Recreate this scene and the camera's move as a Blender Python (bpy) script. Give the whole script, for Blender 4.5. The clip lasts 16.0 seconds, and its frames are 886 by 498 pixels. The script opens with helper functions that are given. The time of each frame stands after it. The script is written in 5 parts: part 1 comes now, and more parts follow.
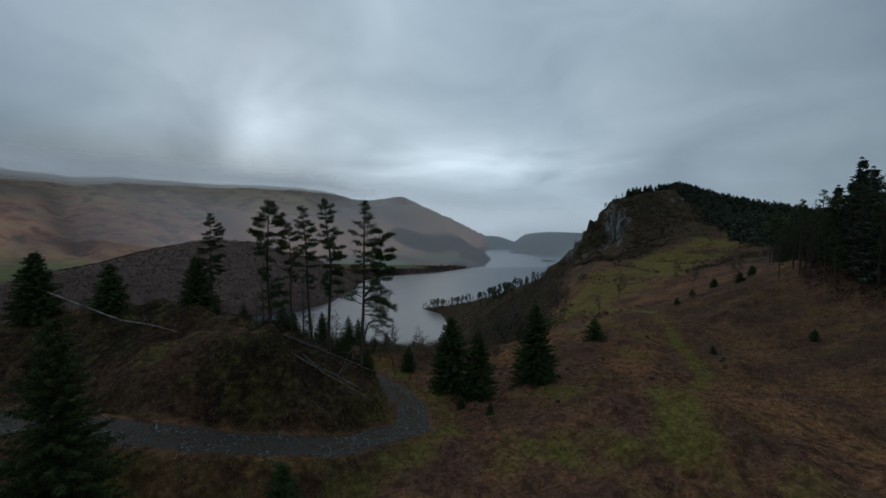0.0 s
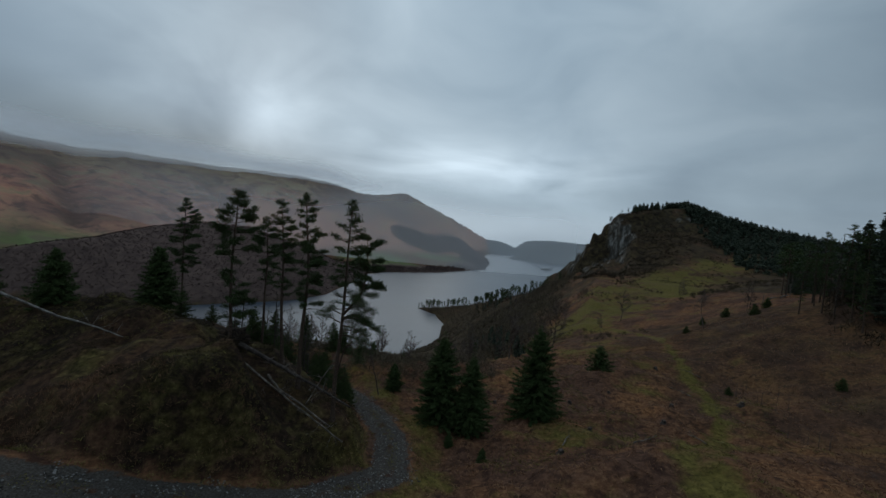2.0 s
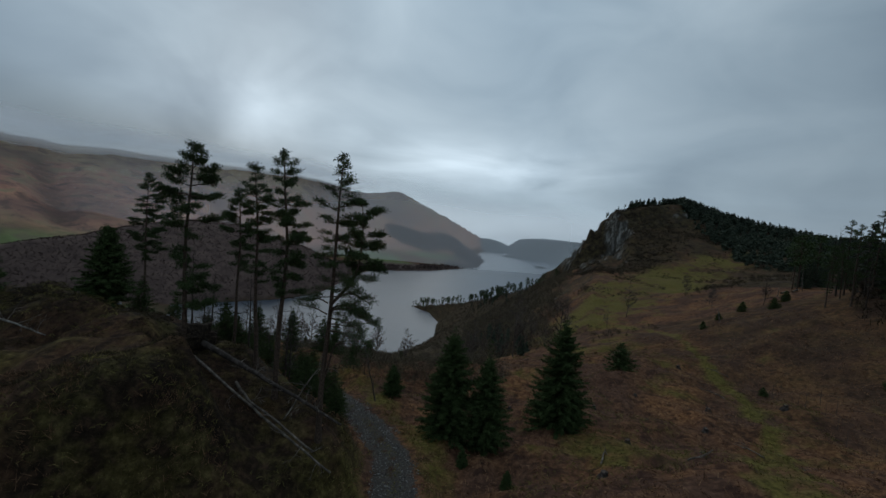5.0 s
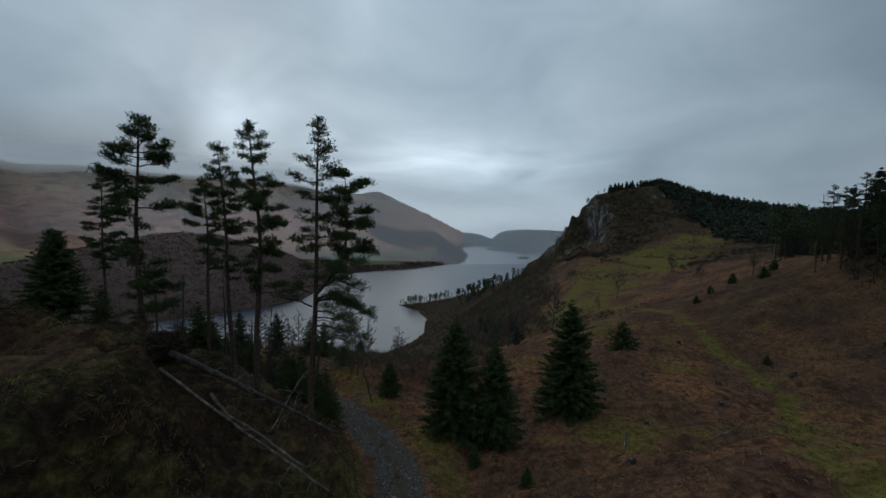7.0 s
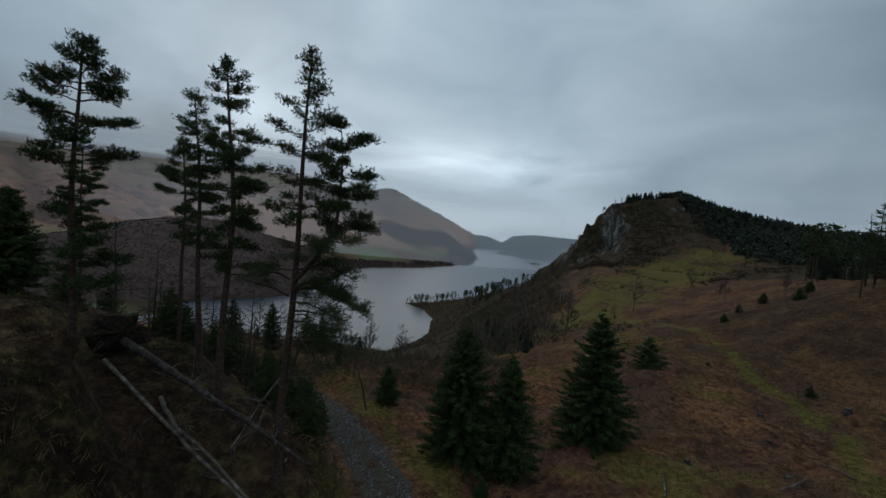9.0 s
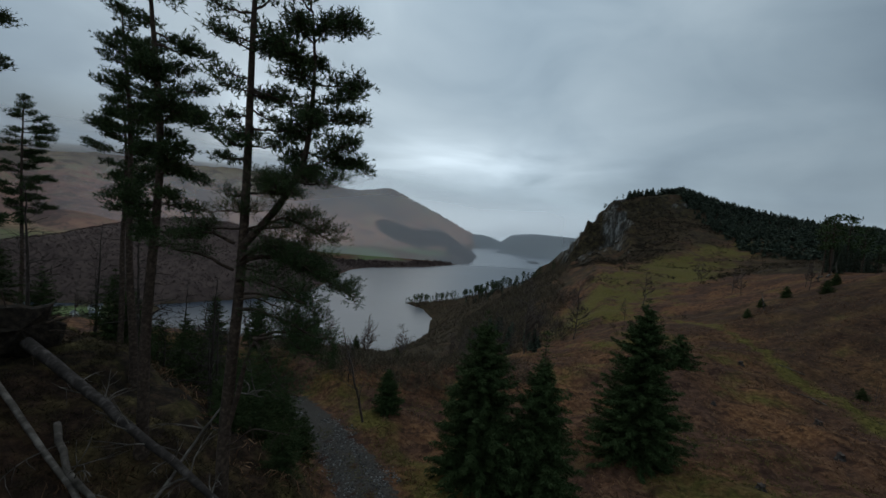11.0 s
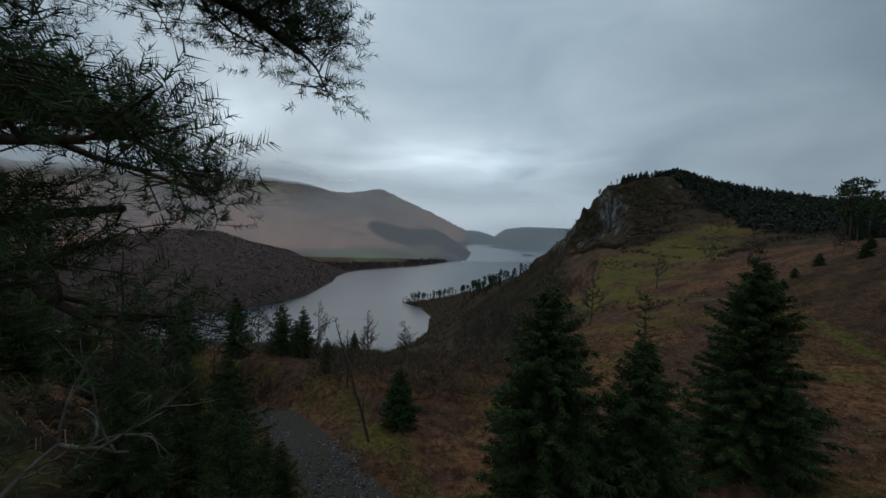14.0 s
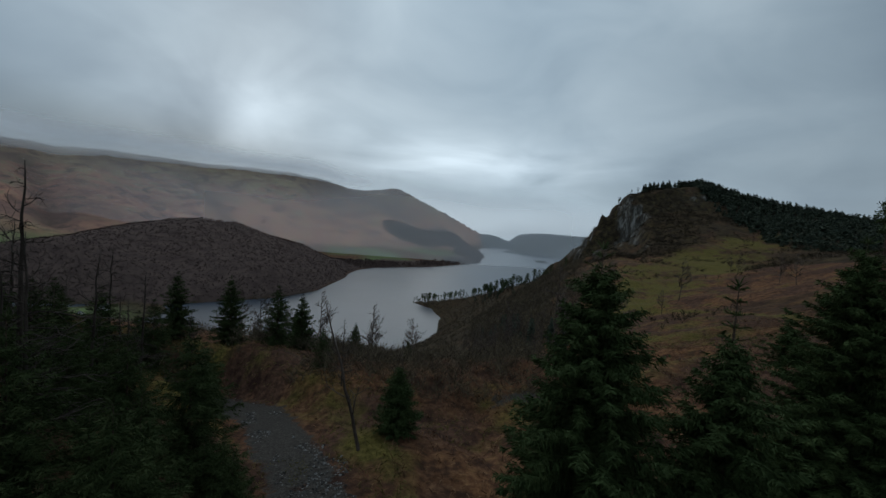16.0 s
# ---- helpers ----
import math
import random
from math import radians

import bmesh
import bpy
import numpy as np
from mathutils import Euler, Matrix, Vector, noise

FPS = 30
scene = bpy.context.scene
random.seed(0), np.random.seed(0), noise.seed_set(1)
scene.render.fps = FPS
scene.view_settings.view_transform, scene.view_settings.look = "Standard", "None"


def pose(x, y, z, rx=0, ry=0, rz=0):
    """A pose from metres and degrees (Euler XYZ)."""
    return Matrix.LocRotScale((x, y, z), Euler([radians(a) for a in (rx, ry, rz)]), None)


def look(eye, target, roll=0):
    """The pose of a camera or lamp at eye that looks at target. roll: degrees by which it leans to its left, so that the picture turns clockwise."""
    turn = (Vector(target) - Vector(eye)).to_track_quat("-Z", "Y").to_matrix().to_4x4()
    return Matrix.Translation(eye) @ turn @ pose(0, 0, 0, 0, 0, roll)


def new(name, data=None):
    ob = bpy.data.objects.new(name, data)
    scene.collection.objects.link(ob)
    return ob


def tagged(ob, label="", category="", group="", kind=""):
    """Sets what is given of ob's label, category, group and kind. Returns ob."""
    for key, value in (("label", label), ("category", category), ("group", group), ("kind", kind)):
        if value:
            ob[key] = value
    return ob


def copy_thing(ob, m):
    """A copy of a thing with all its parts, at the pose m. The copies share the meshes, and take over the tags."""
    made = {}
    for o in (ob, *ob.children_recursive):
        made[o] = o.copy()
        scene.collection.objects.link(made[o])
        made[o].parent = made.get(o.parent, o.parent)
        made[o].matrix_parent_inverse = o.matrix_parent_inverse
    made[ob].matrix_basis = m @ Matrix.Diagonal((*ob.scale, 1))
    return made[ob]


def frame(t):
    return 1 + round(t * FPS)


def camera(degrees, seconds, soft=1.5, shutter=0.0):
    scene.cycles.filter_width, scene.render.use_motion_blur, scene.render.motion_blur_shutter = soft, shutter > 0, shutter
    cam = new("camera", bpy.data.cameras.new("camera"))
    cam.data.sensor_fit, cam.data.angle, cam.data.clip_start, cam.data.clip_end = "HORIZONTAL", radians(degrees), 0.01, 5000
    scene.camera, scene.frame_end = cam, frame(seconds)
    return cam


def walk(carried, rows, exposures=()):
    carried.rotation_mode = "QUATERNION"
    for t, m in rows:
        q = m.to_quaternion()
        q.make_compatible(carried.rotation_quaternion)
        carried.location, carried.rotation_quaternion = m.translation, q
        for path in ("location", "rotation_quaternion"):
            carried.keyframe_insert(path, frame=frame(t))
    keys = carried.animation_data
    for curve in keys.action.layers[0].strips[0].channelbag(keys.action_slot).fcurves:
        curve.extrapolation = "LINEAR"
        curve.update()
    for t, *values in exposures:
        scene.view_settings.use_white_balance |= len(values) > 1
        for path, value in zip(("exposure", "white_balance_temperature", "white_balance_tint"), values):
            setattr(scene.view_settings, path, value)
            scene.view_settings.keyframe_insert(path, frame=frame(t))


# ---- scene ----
cam = camera(97.0, 16.0, soft=1.5)
PATH = [
    (0, (-0.026, 1.449, 154.838), (-0.024, 3.447, 154.76), 0.4),
    (0.5, (-0.008, 2.955, 155.08), (-0.004, 4.954, 155.003), 1.5),
    (1, (0.044, 4.539, 155.418), (0.041, 6.538, 155.341), 3.4),
    (1.5, (0.044, 5.996, 155.77), (0.039, 7.994, 155.694), 4.9),
    (2, (-0.009, 7.424, 155.828), (-0.008, 9.423, 155.751), 5.0),
    (2.5, (-0.187, 8.769, 155.801), (-0.179, 10.767, 155.723), 4.4),
    (3, (-0.414, 10.04, 155.698), (-0.408, 12.038, 155.62), 4.4),
    (3.5, (-0.677, 11.219, 155.433), (-0.669, 13.218, 155.353), 4.6),
    (6, (-1.759, 16.039, 152.674), (-1.69, 18.036, 152.587), 4.2),
    (6.5, (-1.968, 16.742, 152.448), (-1.849, 18.737, 152.355), 2.3),
    (7, (-2.035, 17.405, 152.271), (-1.916, 19.399, 152.177), 1.1),
    (7.5, (-2.119, 18.308, 152.082), (-1.993, 20.302, 151.99), 0.8),
    (8, (-2.09, 19.537, 151.936), (-2.007, 21.533, 151.843), 2.8),
    (10.5, (-2.393, 26.431, 149.966), (-2.326, 28.428, 149.872), 5.3),
    (11, (-2.603, 27.777, 149.6), (-2.528, 29.774, 149.505), 4.3),
    (11.5, (-2.786, 28.994, 149.227), (-2.713, 30.99, 149.132), 4.6),
    (12, (-3.044, 30.391, 148.823), (-2.968, 32.387, 148.724), 4.4),
    (12.5, (-3.226, 31.629, 148.382), (-3.148, 33.625, 148.281), 4.4),
    (13, (-3.439, 32.904, 147.725), (-3.356, 34.9, 147.625), 4.5),
    (13.5, (-3.655, 34.172, 147.191), (-3.558, 36.167, 147.089), 2.7),
    (14, (-3.797, 35.439, 146.702), (-3.69, 37.434, 146.599), 1.0),
    (14.5, (-3.888, 36.526, 146.247), (-3.767, 38.519, 146.144), -2.7),
    (15, (-3.906, 37.408, 145.856), (-3.806, 39.403, 145.756), -0.6),
    (15.5, (-3.802, 38.292, 145.525), (-3.717, 40.287, 145.427), 2.9),
    (16, (-3.594, 39.138, 145.255), (-3.555, 41.135, 145.16), 3.8),
]
walk(cam, [(t, look(eye, target, roll)) for t, eye, target, roll in PATH], [(0, 0.0, 6200, 8), (7, 0.03, 6230, 8), (11, 0.07, 6280, 8), (16, 0.06, 6280, 8)])

# ---- world, sun, exposure ----
SUN_AZ, SUN_EL, BREAK_EL = -25.5, 26.0, 12.6
world = bpy.data.worlds.new("overcast_sky")
scene.world = world
world.use_nodes = True


def node(tree, kind, links=(), **props):
    n = tree.nodes.new(kind)
    for k, v in props.items():
        if k == "op":
            n.operation = v
        elif k == "blend":
            n.blend_type = v
        elif k == "dtype":
            n.data_type = v
        elif k == "aname":
            n.attribute_name = v
    for key, src in links:
        if hasattr(src, "is_output"):
            tree.links.new(src, n.inputs[key])
        else:
            n.inputs[key].default_value = src
    return n


def ramp(tree, fac, stops):
    n = tree.nodes.new("ShaderNodeValToRGB")
    el = n.color_ramp.elements
    while len(el) < len(stops):
        el.new(0.5)
    for e, (p, c) in zip(el, stops):
        e.position = p
        e.color = (*c, 1) if len(c) == 3 else c
    tree.links.new(fac, n.inputs[0])
    return n.outputs[0]


def math_(tree, op, a, b=0.0, c=0.0):
    return node(tree, "ShaderNodeMath", [(0, a), (1, b), (2, c)], op=op).outputs[0]


def noise_(tree, vec, scale, detail=4.0, rough=0.55, dist=0.0):
    return node(tree, "ShaderNodeTexNoise", [("Vector", vec), ("Scale", scale), ("Detail", detail), ("Roughness", rough), ("Distortion", dist)]).outputs[0]


def mix_(tree, fac, a, b, blend="MIX"):
    n = node(tree, "ShaderNodeMix", dtype="RGBA", blend=blend)
    for k, s in ((0, fac), (6, a), (7, b)):
        if hasattr(s, "is_output"):
            tree.links.new(s, n.inputs[k])
        else:
            n.inputs[k].default_value = s if k == 0 else (*s, 1)
    return n.outputs[2]


def bell(t, v, centre, width):
    """A smooth hump of height 1 round a value."""
    u = math_(t, "DIVIDE", math_(t, "SUBTRACT", v, centre), width)
    return math_(t, "EXPONENT", math_(t, "MULTIPLY", math_(t, "MULTIPLY", u, u), -1.0))


def build_sky():
    t = world.node_tree
    t.nodes.clear()
    d = t.nodes.new("ShaderNodeTexCoord").outputs["Generated"]
    sep = node(t, "ShaderNodeSeparateXYZ", [(0, d)])
    x, y, z = sep.outputs
    az = math_(t, "ARCTAN2", x, y)
    el = math_(t, "ARCSINE", z)
    lump = node(t, "ShaderNodeVectorMath", [(0, d), (1, (1.0, 1.0, 1.9))], op="MULTIPLY").outputs[0]
    big = noise_(t, lump, 1.5, 2.0, 0.40, 0.4)
    small = noise_(t, lump, 3.6, 4.0, 0.46, 0.5)
    n = math_(t, "ADD", math_(t, "MULTIPLY", big, 0.66), math_(t, "MULTIPLY", small, 0.34))
    cloud = ramp(t, n, [(0.33, (0.185, 0.243, 0.303)), (0.45, (0.236, 0.302, 0.362)), (0.55, (0.296, 0.370, 0.430)), (0.70, (0.40, 0.478, 0.535))])
    low = math_(t, "POWER", math_(t, "SUBTRACT", 1.0, math_(t, "ABSOLUTE", z)), 6.0)
    # streaks of stratus towards the horizon
    flat = node(t, "ShaderNodeVectorMath", [(0, d), (1, (1.0, 1.0, 4.2))], op="MULTIPLY").outputs[0]
    streak = noise_(t, flat, 2.5, 5.0, 0.50, 0.5)
    band = math_(t, "MULTIPLY", math_(t, "SUBTRACT", streak, 0.5), low)
    cloud = node(t, "ShaderNodeVectorMath", [(0, cloud), (3, math_(t, "ADD", 1.0, math_(t, "MULTIPLY", band, 0.9)))], op="SCALE").outputs[0]
    # thicker cloud low over the fell and away to the west
    heavy = math_(t, "MULTIPLY", math_(t, "MAXIMUM", math_(t, "SUBTRACT", math_(t, "MULTIPLY", x, -1.0), 0.25), 0.0), math_(t, "MULTIPLY", low, 0.9))
    heavy = math_(t, "ADD", heavy, math_(t, "MULTIPLY", math_(t, "MAXIMUM", math_(t, "SUBTRACT", x, 0.2), 0.0), 0.48))
    heavy = math_(t, "ADD", heavy, math_(t, "MULTIPLY", math_(t, "MULTIPLY", bell(t, az, -0.62, 0.42), bell(t, el, 0.140, 0.06)), 0.36))
    cloud = node(t, "ShaderNodeVectorMath", [(0, cloud), (3, math_(t, "SUBTRACT", 1.0, heavy))], op="SCALE").outputs[0]
    up = math_(t, "ADD", 1.0, math_(t, "MULTIPLY", math_(t, "POWER", math_(t, "MAXIMUM", z, 0.0), 3.0), 0.9))
    cloud = node(t, "ShaderNodeVectorMath", [(0, cloud), (3, up)], op="SCALE").outputs[0]
    # the break in the cloud below the sun, and the paler gap low over the far lake
    a, e = radians(SUN_AZ), radians(SUN_EL)
    low_e = radians(BREAK_EL)
    sd = (math.sin(a) * math.cos(low_e), math.cos(a) * math.cos(low_e), math.sin(low_e))
    torn = node(t, "ShaderNodeVectorMath", [(0, d), (1, node(t, "ShaderNodeVectorMath", [(0, node(t, "ShaderNodeTexNoise", [("Vector", d), ("Scale", 7.0), ("Detail", 4.0)]).outputs[1]), (3, 0.10)], op="SCALE").outputs[0])], op="ADD").outputs[0]
    dot = node(t, "ShaderNodeVectorMath", [(0, node(t, "ShaderNodeVectorMath", [(0, node(t, "ShaderNodeVectorMath", [(0, torn), (1, (0.05, 0.05, 0.05))], op="SUBTRACT").outputs[0])], op="NORMALIZE").outputs[0]), (1, sd)], op="DOT_PRODUCT").outputs["Value"]
    near = math_(t, "POWER", math_(t, "MAXIMUM", dot, 0.0), 520.0)
    halo = math_(t, "POWER", math_(t, "MAXIMUM", dot, 0.0), 60.0)
    wide = math_(t, "POWER", math_(t, "MAXIMUM", dot, 0.0), 9.0)
    glow = math_(t, "ADD", math_(t, "MULTIPLY", near, 0.22), math_(t, "MULTIPLY", halo, math_(t, "MULTIPLY", math_(t, "MAXIMUM", math_(t, "SUBTRACT", small, 0.3), 0.0), 0.42)))
    glow = math_(t, "ADD", glow, math_(t, "MULTIPLY", wide, 0.03))
    gap = math_(t, "MULTIPLY", bell(t, az, 0.06, 0.34), bell(t, el, 0.165, 0.060))
    gap = math_(t, "MULTIPLY", gap, math_(t, "MAXIMUM", math_(t, "SUBTRACT", math_(t, "MULTIPLY", streak, 3.4), 1.25), 0.0))
    rim = math_(t, "MULTIPLY", bell(t, az, 0.12, 0.45), bell(t, el, 0.045, 0.035))
    east_dim = math_(t, "MINIMUM", math_(t, "MAXIMUM", math_(t, "ADD", 1.15, math_(t, "MULTIPLY", x, 1.3)), 0.1), 1.15)
    glow = math_(t, "ADD", glow, math_(t, "ADD", math_(t, "MULTIPLY", gap, 0.29), math_(t, "MULTIPLY", rim, 0.13)))
    glow = math_(t, "ADD", glow, math_(t, "MULTIPLY", low, math_(t, "MULTIPLY", east_dim, 0.085)))
    lit = mix_(t, 1.0, cloud, node(t, "ShaderNodeCombineColor", [(0, math_(t, "MULTIPLY", glow, 0.92)), (1, glow), (2, math_(t, "MULTIPLY", glow, 1.06))]).outputs[0], "ADD")
    sky = t.nodes.new("ShaderNodeTexSky")
    sky.sky_type = "NISHITA"
    sky.sun_disc = False
    sky.sun_elevation, sky.sun_rotation = e, a
    thin = node(t, "ShaderNodeVectorMath", [(0, sky.outputs[0]), (3, 0.004)], op="SCALE").outputs[0]
    both = mix_(t, 1.0, lit, thin, "ADD")
    bg = node(t, "ShaderNodeBackground", [("Color", both), ("Strength", 1.0)])
    out = t.nodes.new("ShaderNodeOutputWorld")
    t.links.new(bg.outputs[0], out.inputs[0])


build_sky()
sun = new("sun", bpy.data.lights.new("sun", "SUN"))
sun.data.energy, sun.data.angle, sun.data.color = 0.6, radians(60), (1.0, 0.95, 0.88)
sun.matrix_world = look((0, 0, 400), (-math.sin(radians(SUN_AZ)), -math.cos(radians(SUN_AZ)), 400 - math.tan(radians(SUN_EL))))

# ---- materials ----


def material(name, paint, rough=0.9, bump=0.0, bump_scale=20.0, spec=0.08):
    """paint(tree, position) gives the colour socket or an rgb."""
    m = bpy.data.materials.new(name)
    m.use_nodes = True
    t = m.node_tree
    b = t.nodes["Principled BSDF"]
    pos = t.nodes.new("ShaderNodeNewGeometry").outputs["Position"]
    c = paint(t, pos)
    t.links.new(c, b.inputs["Base Color"])
    b.inputs["Roughness"].default_value = rough
    b.inputs["Specular IOR Level"].default_value = spec
    if bump:
        h = noise_(t, pos, bump_scale, 5.0, 0.65)
        bn = node(t, "ShaderNodeBump", [("Height", h), ("Strength", 1.0), ("Distance", bump)])
        t.links.new(bn.outputs[0], b.inputs["Normal"])
    return m


def patchy(dark, mid, pale, scale=3.0, detail=5.0, island=0.0):
    def paint(t, pos):
        n = noise_(t, pos, scale, detail, 0.6)
        if island:
            r = t.nodes.new("ShaderNodeNewGeometry").outputs["Random Per Island"]
            n = math_(t, "ADD", math_(t, "MULTIPLY", n, 1 - island), math_(t, "MULTIPLY", r, island))
        return ramp(t, n, [(0.25, dark), (0.5, mid), (0.75, pale)])
    return paint


def paint_ground(t, pos):
    def mask(name):
        return node(t, "ShaderNodeAttribute", aname=name).outputs["Fac"]
    fine = noise_(t, pos, 2.2, 8.0, 0.7)
    mid = noise_(t, pos, 0.28, 6.0, 0.6)
    far = noise_(t, pos, 0.012, 9.0, 0.62)
    patch = noise_(t, pos, 0.9, 5.0, 0.6)
    tone = noise_(t, pos, 0.11, 5.0, 0.6)
    bracken = ramp(t, fine, [(0.3, (0.048, 0.023, 0.013)), (0.5, (0.136, 0.063, 0.029)), (0.72, (0.262, 0.139, 0.064))])
    bracken = mix_(t, ramp(t, tone, [(0.42, (0.75, 0.75, 0.75)), (0.62, (0, 0, 0))]), bracken, ramp(t, fine, [(0.3, (0.022, 0.013, 0.011)), (0.7, (0.080, 0.046, 0.036))]))
    bracken = mix_(t, ramp(t, patch, [(0.38, (0.8, 0.8, 0.8)), (0.50, (0, 0, 0))]), bracken, (0.026, 0.014, 0.011))
    grass = ramp(t, fine, [(0.3, (0.028, 0.024, 0.008)), (0.5, (0.090, 0.075, 0.019)), (0.75, (0.185, 0.150, 0.042))])
    moor = ramp(t, far, [(0.30, (0.20, 0.104, 0.084)), (0.42, (0.32, 0.158, 0.112)), (0.52, (0.39, 0.200, 0.132)), (0.62, (0.36, 0.225, 0.136)), (0.74, (0.27, 0.215, 0.112))])
    high = node(t, "ShaderNodeSeparateXYZ", [(0, pos)]).outputs[2]
    zone = math_(t, "ADD", math_(t, "MULTIPLY", high, 0.0022), math_(t, "MULTIPLY", math_(t, "SUBTRACT", far, 0.5), 1.3))
    moor = mix_(t, ramp(t, zone, [(0.42, (0, 0, 0)), (0.70, (0.75, 0.75, 0.75))]), moor, ramp(t, noise_(t, pos, 0.006, 8.0, 0.65), [(0.35, (0.115, 0.098, 0.070)), (0.65, (0.205, 0.180, 0.112))]))
    heathery = noise_(t, pos, 0.014, 9.0, 0.68, 0.5)
    moor = mix_(t, ramp(t, heathery, [(0.50, (0, 0, 0)), (0.62, (0.7, 0.7, 0.7))]), moor, (0.088, 0.066, 0.058))
    moor = mix_(t, ramp(t, heathery, [(0.36, (0.55, 0.55, 0.55)), (0.44, (0, 0, 0))]), moor, (0.19, 0.175, 0.10))
    moor = mix_(t, ramp(t, noise_(t, pos, 0.0016, 5.0, 0.55, 0.4), [(0.40, (0.75, 0.75, 0.75)), (0.56, (0, 0, 0))]), moor, (0.105, 0.078, 0.075))
    heath = ramp(t, noise_(t, pos, 0.22, 8.0, 0.7), [(0.32, (0.010, 0.008, 0.006)), (0.46, (0.028, 0.021, 0.014)), (0.60, (0.052, 0.040, 0.020)), (0.74, (0.090, 0.072, 0.030))])
    heath = mix_(t, ramp(t, noise_(t, pos, 0.045, 6.0, 0.62, 0.4), [(0.54, (0, 0, 0)), (0.64, (0.7, 0.7, 0.7))]), heath, ramp(t, noise_(t, pos, 0.5, 6.0, 0.7), [(0.35, (0.030, 0.017, 0.011)), (0.65, (0.105, 0.056, 0.032))]))
    # peat runs near black, the knoll's shade is mixed into its colour
    peat = ramp(t, fine, [(0.3, (0.006, 0.005, 0.004)), (0.5, (0.018, 0.013, 0.009)), (0.72, (0.06, 0.036, 0.022))])
    moss = ramp(t, fine, [(0.3, (0.014, 0.012, 0.005)), (0.5, (0.045, 0.037, 0.014)), (0.75, (0.128, 0.102, 0.042))])
    peat = mix_(t, ramp(t, math_(t, "ADD", math_(t, "MULTIPLY", patch, 0.5), math_(t, "MULTIPLY", mid, 0.5)), [(0.49, (0, 0, 0)), (0.57, (0.95, 0.95, 0.95))]), peat, moss)
    rock = ramp(t, noise_(t, node(t, "ShaderNodeVectorMath", [(0, pos), (1, (0.30, 0.30, 0.07))], op="MULTIPLY").outputs[0], 1.0, 8.0, 0.65), [(0.34, (0.020, 0.018, 0.015)), (0.5, (0.065, 0.060, 0.052)), (0.66, (0.22, 0.21, 0.19))])
    field = ramp(t, noise_(t, pos, 0.009, 3.0), [(0.38, (0.105, 0.098, 0.055)), (0.45, (0.088, 0.112, 0.046)), (0.55, (0.115, 0.148, 0.060)), (0.64, (0.12, 0.115, 0.066))])
    gravel = ramp(t, noise_(t, pos, 9.0, 6.0, 0.75), [(0.3, (0.016, 0.014, 0.012)), (0.5, (0.048, 0.042, 0.036)), (0.72, (0.105, 0.095, 0.084))])
    wood = ramp(t, noise_(t, pos, 0.05, 6.0, 0.7), [(0.3, (0.052, 0.036, 0.032)), (0.6, (0.095, 0.066, 0.056))])
    # ground of the far western hills, its grey holds the distance haze
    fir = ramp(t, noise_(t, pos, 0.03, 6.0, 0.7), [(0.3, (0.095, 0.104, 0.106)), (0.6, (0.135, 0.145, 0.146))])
    wide = noise_(t, pos, 0.055, 5.0, 0.6)
    gm = math_(t, "ADD", math_(t, "ADD", mask("grass"), math_(t, "MULTIPLY", math_(t, "SUBTRACT", mid, 0.52), 3.0)), math_(t, "MULTIPLY", math_(t, "SUBTRACT", wide, 0.5), 3.0))
    c = mix_(t, ramp(t, gm, [(0.22, (0, 0, 0)), (0.95, (0.92, 0.92, 0.92))]), bracken, grass)
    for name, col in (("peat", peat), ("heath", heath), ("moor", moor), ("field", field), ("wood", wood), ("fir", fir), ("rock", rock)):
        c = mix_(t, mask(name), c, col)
    return mix_(t, ramp(t, math_(t, "ADD", mask("gravel"), math_(t, "MULTIPLY", math_(t, "SUBTRACT", math_(t, "ADD", math_(t, "MULTIPLY", fine, 0.5), math_(t, "MULTIPLY", patch, 0.5)), 0.5), 2.6)), [(0.4, (0, 0, 0)), (0.6, (1, 1, 1))]), c, gravel)


GROUND = material("hill_ground", paint_ground, 0.95, 0.12, 3.0, 0.04)
BARK = material("pine_bark", patchy((0.022, 0.017, 0.014), (0.058, 0.041, 0.031), (0.13, 0.090, 0.064), 9.0), 0.95, 0.02, 30.0)
NEEDLE = material("pine_needles", patchy((0.018, 0.029, 0.012), (0.037, 0.057, 0.021), (0.070, 0.092, 0.034), 1.3, 5.0, 0.4), 0.75)
SPRUCE = material("spruce_needles", patchy((0.020, 0.030, 0.012), (0.041, 0.060, 0.022), (0.066, 0.088, 0.034), 1.5, 5.0, 0.3), 0.9, spec=0.03)
TWIG = material("bare_twigs", patchy((0.032, 0.024, 0.020), (0.07, 0.054, 0.045), (0.14, 0.112, 0.095), 2.0, 5.0, 0.3), 0.95)
LARCH = material("dark_larch_twigs", patchy((0.020, 0.016, 0.013), (0.044, 0.035, 0.029), (0.09, 0.073, 0.061), 2.0, 5.0, 0.3), 0.95)
DEAD = material("weathered_dead_wood", patchy((0.024, 0.020, 0.016), (0.092, 0.076, 0.063), (0.28, 0.24, 0.205), 2.2, 9.0), 0.9, 0.01, 40.0)
LOGBARK = material("grey_fallen_bark", patchy((0.014, 0.011, 0.010), (0.036, 0.029, 0.025), (0.12, 0.10, 0.088), 3.0, 9.0), 0.95, 0.015, 30.0)
FROND = material("dead_bracken", patchy((0.046, 0.022, 0.013), (0.135, 0.070, 0.038), (0.26, 0.152, 0.082), 0.5, 6.0, 0.5), 0.9)
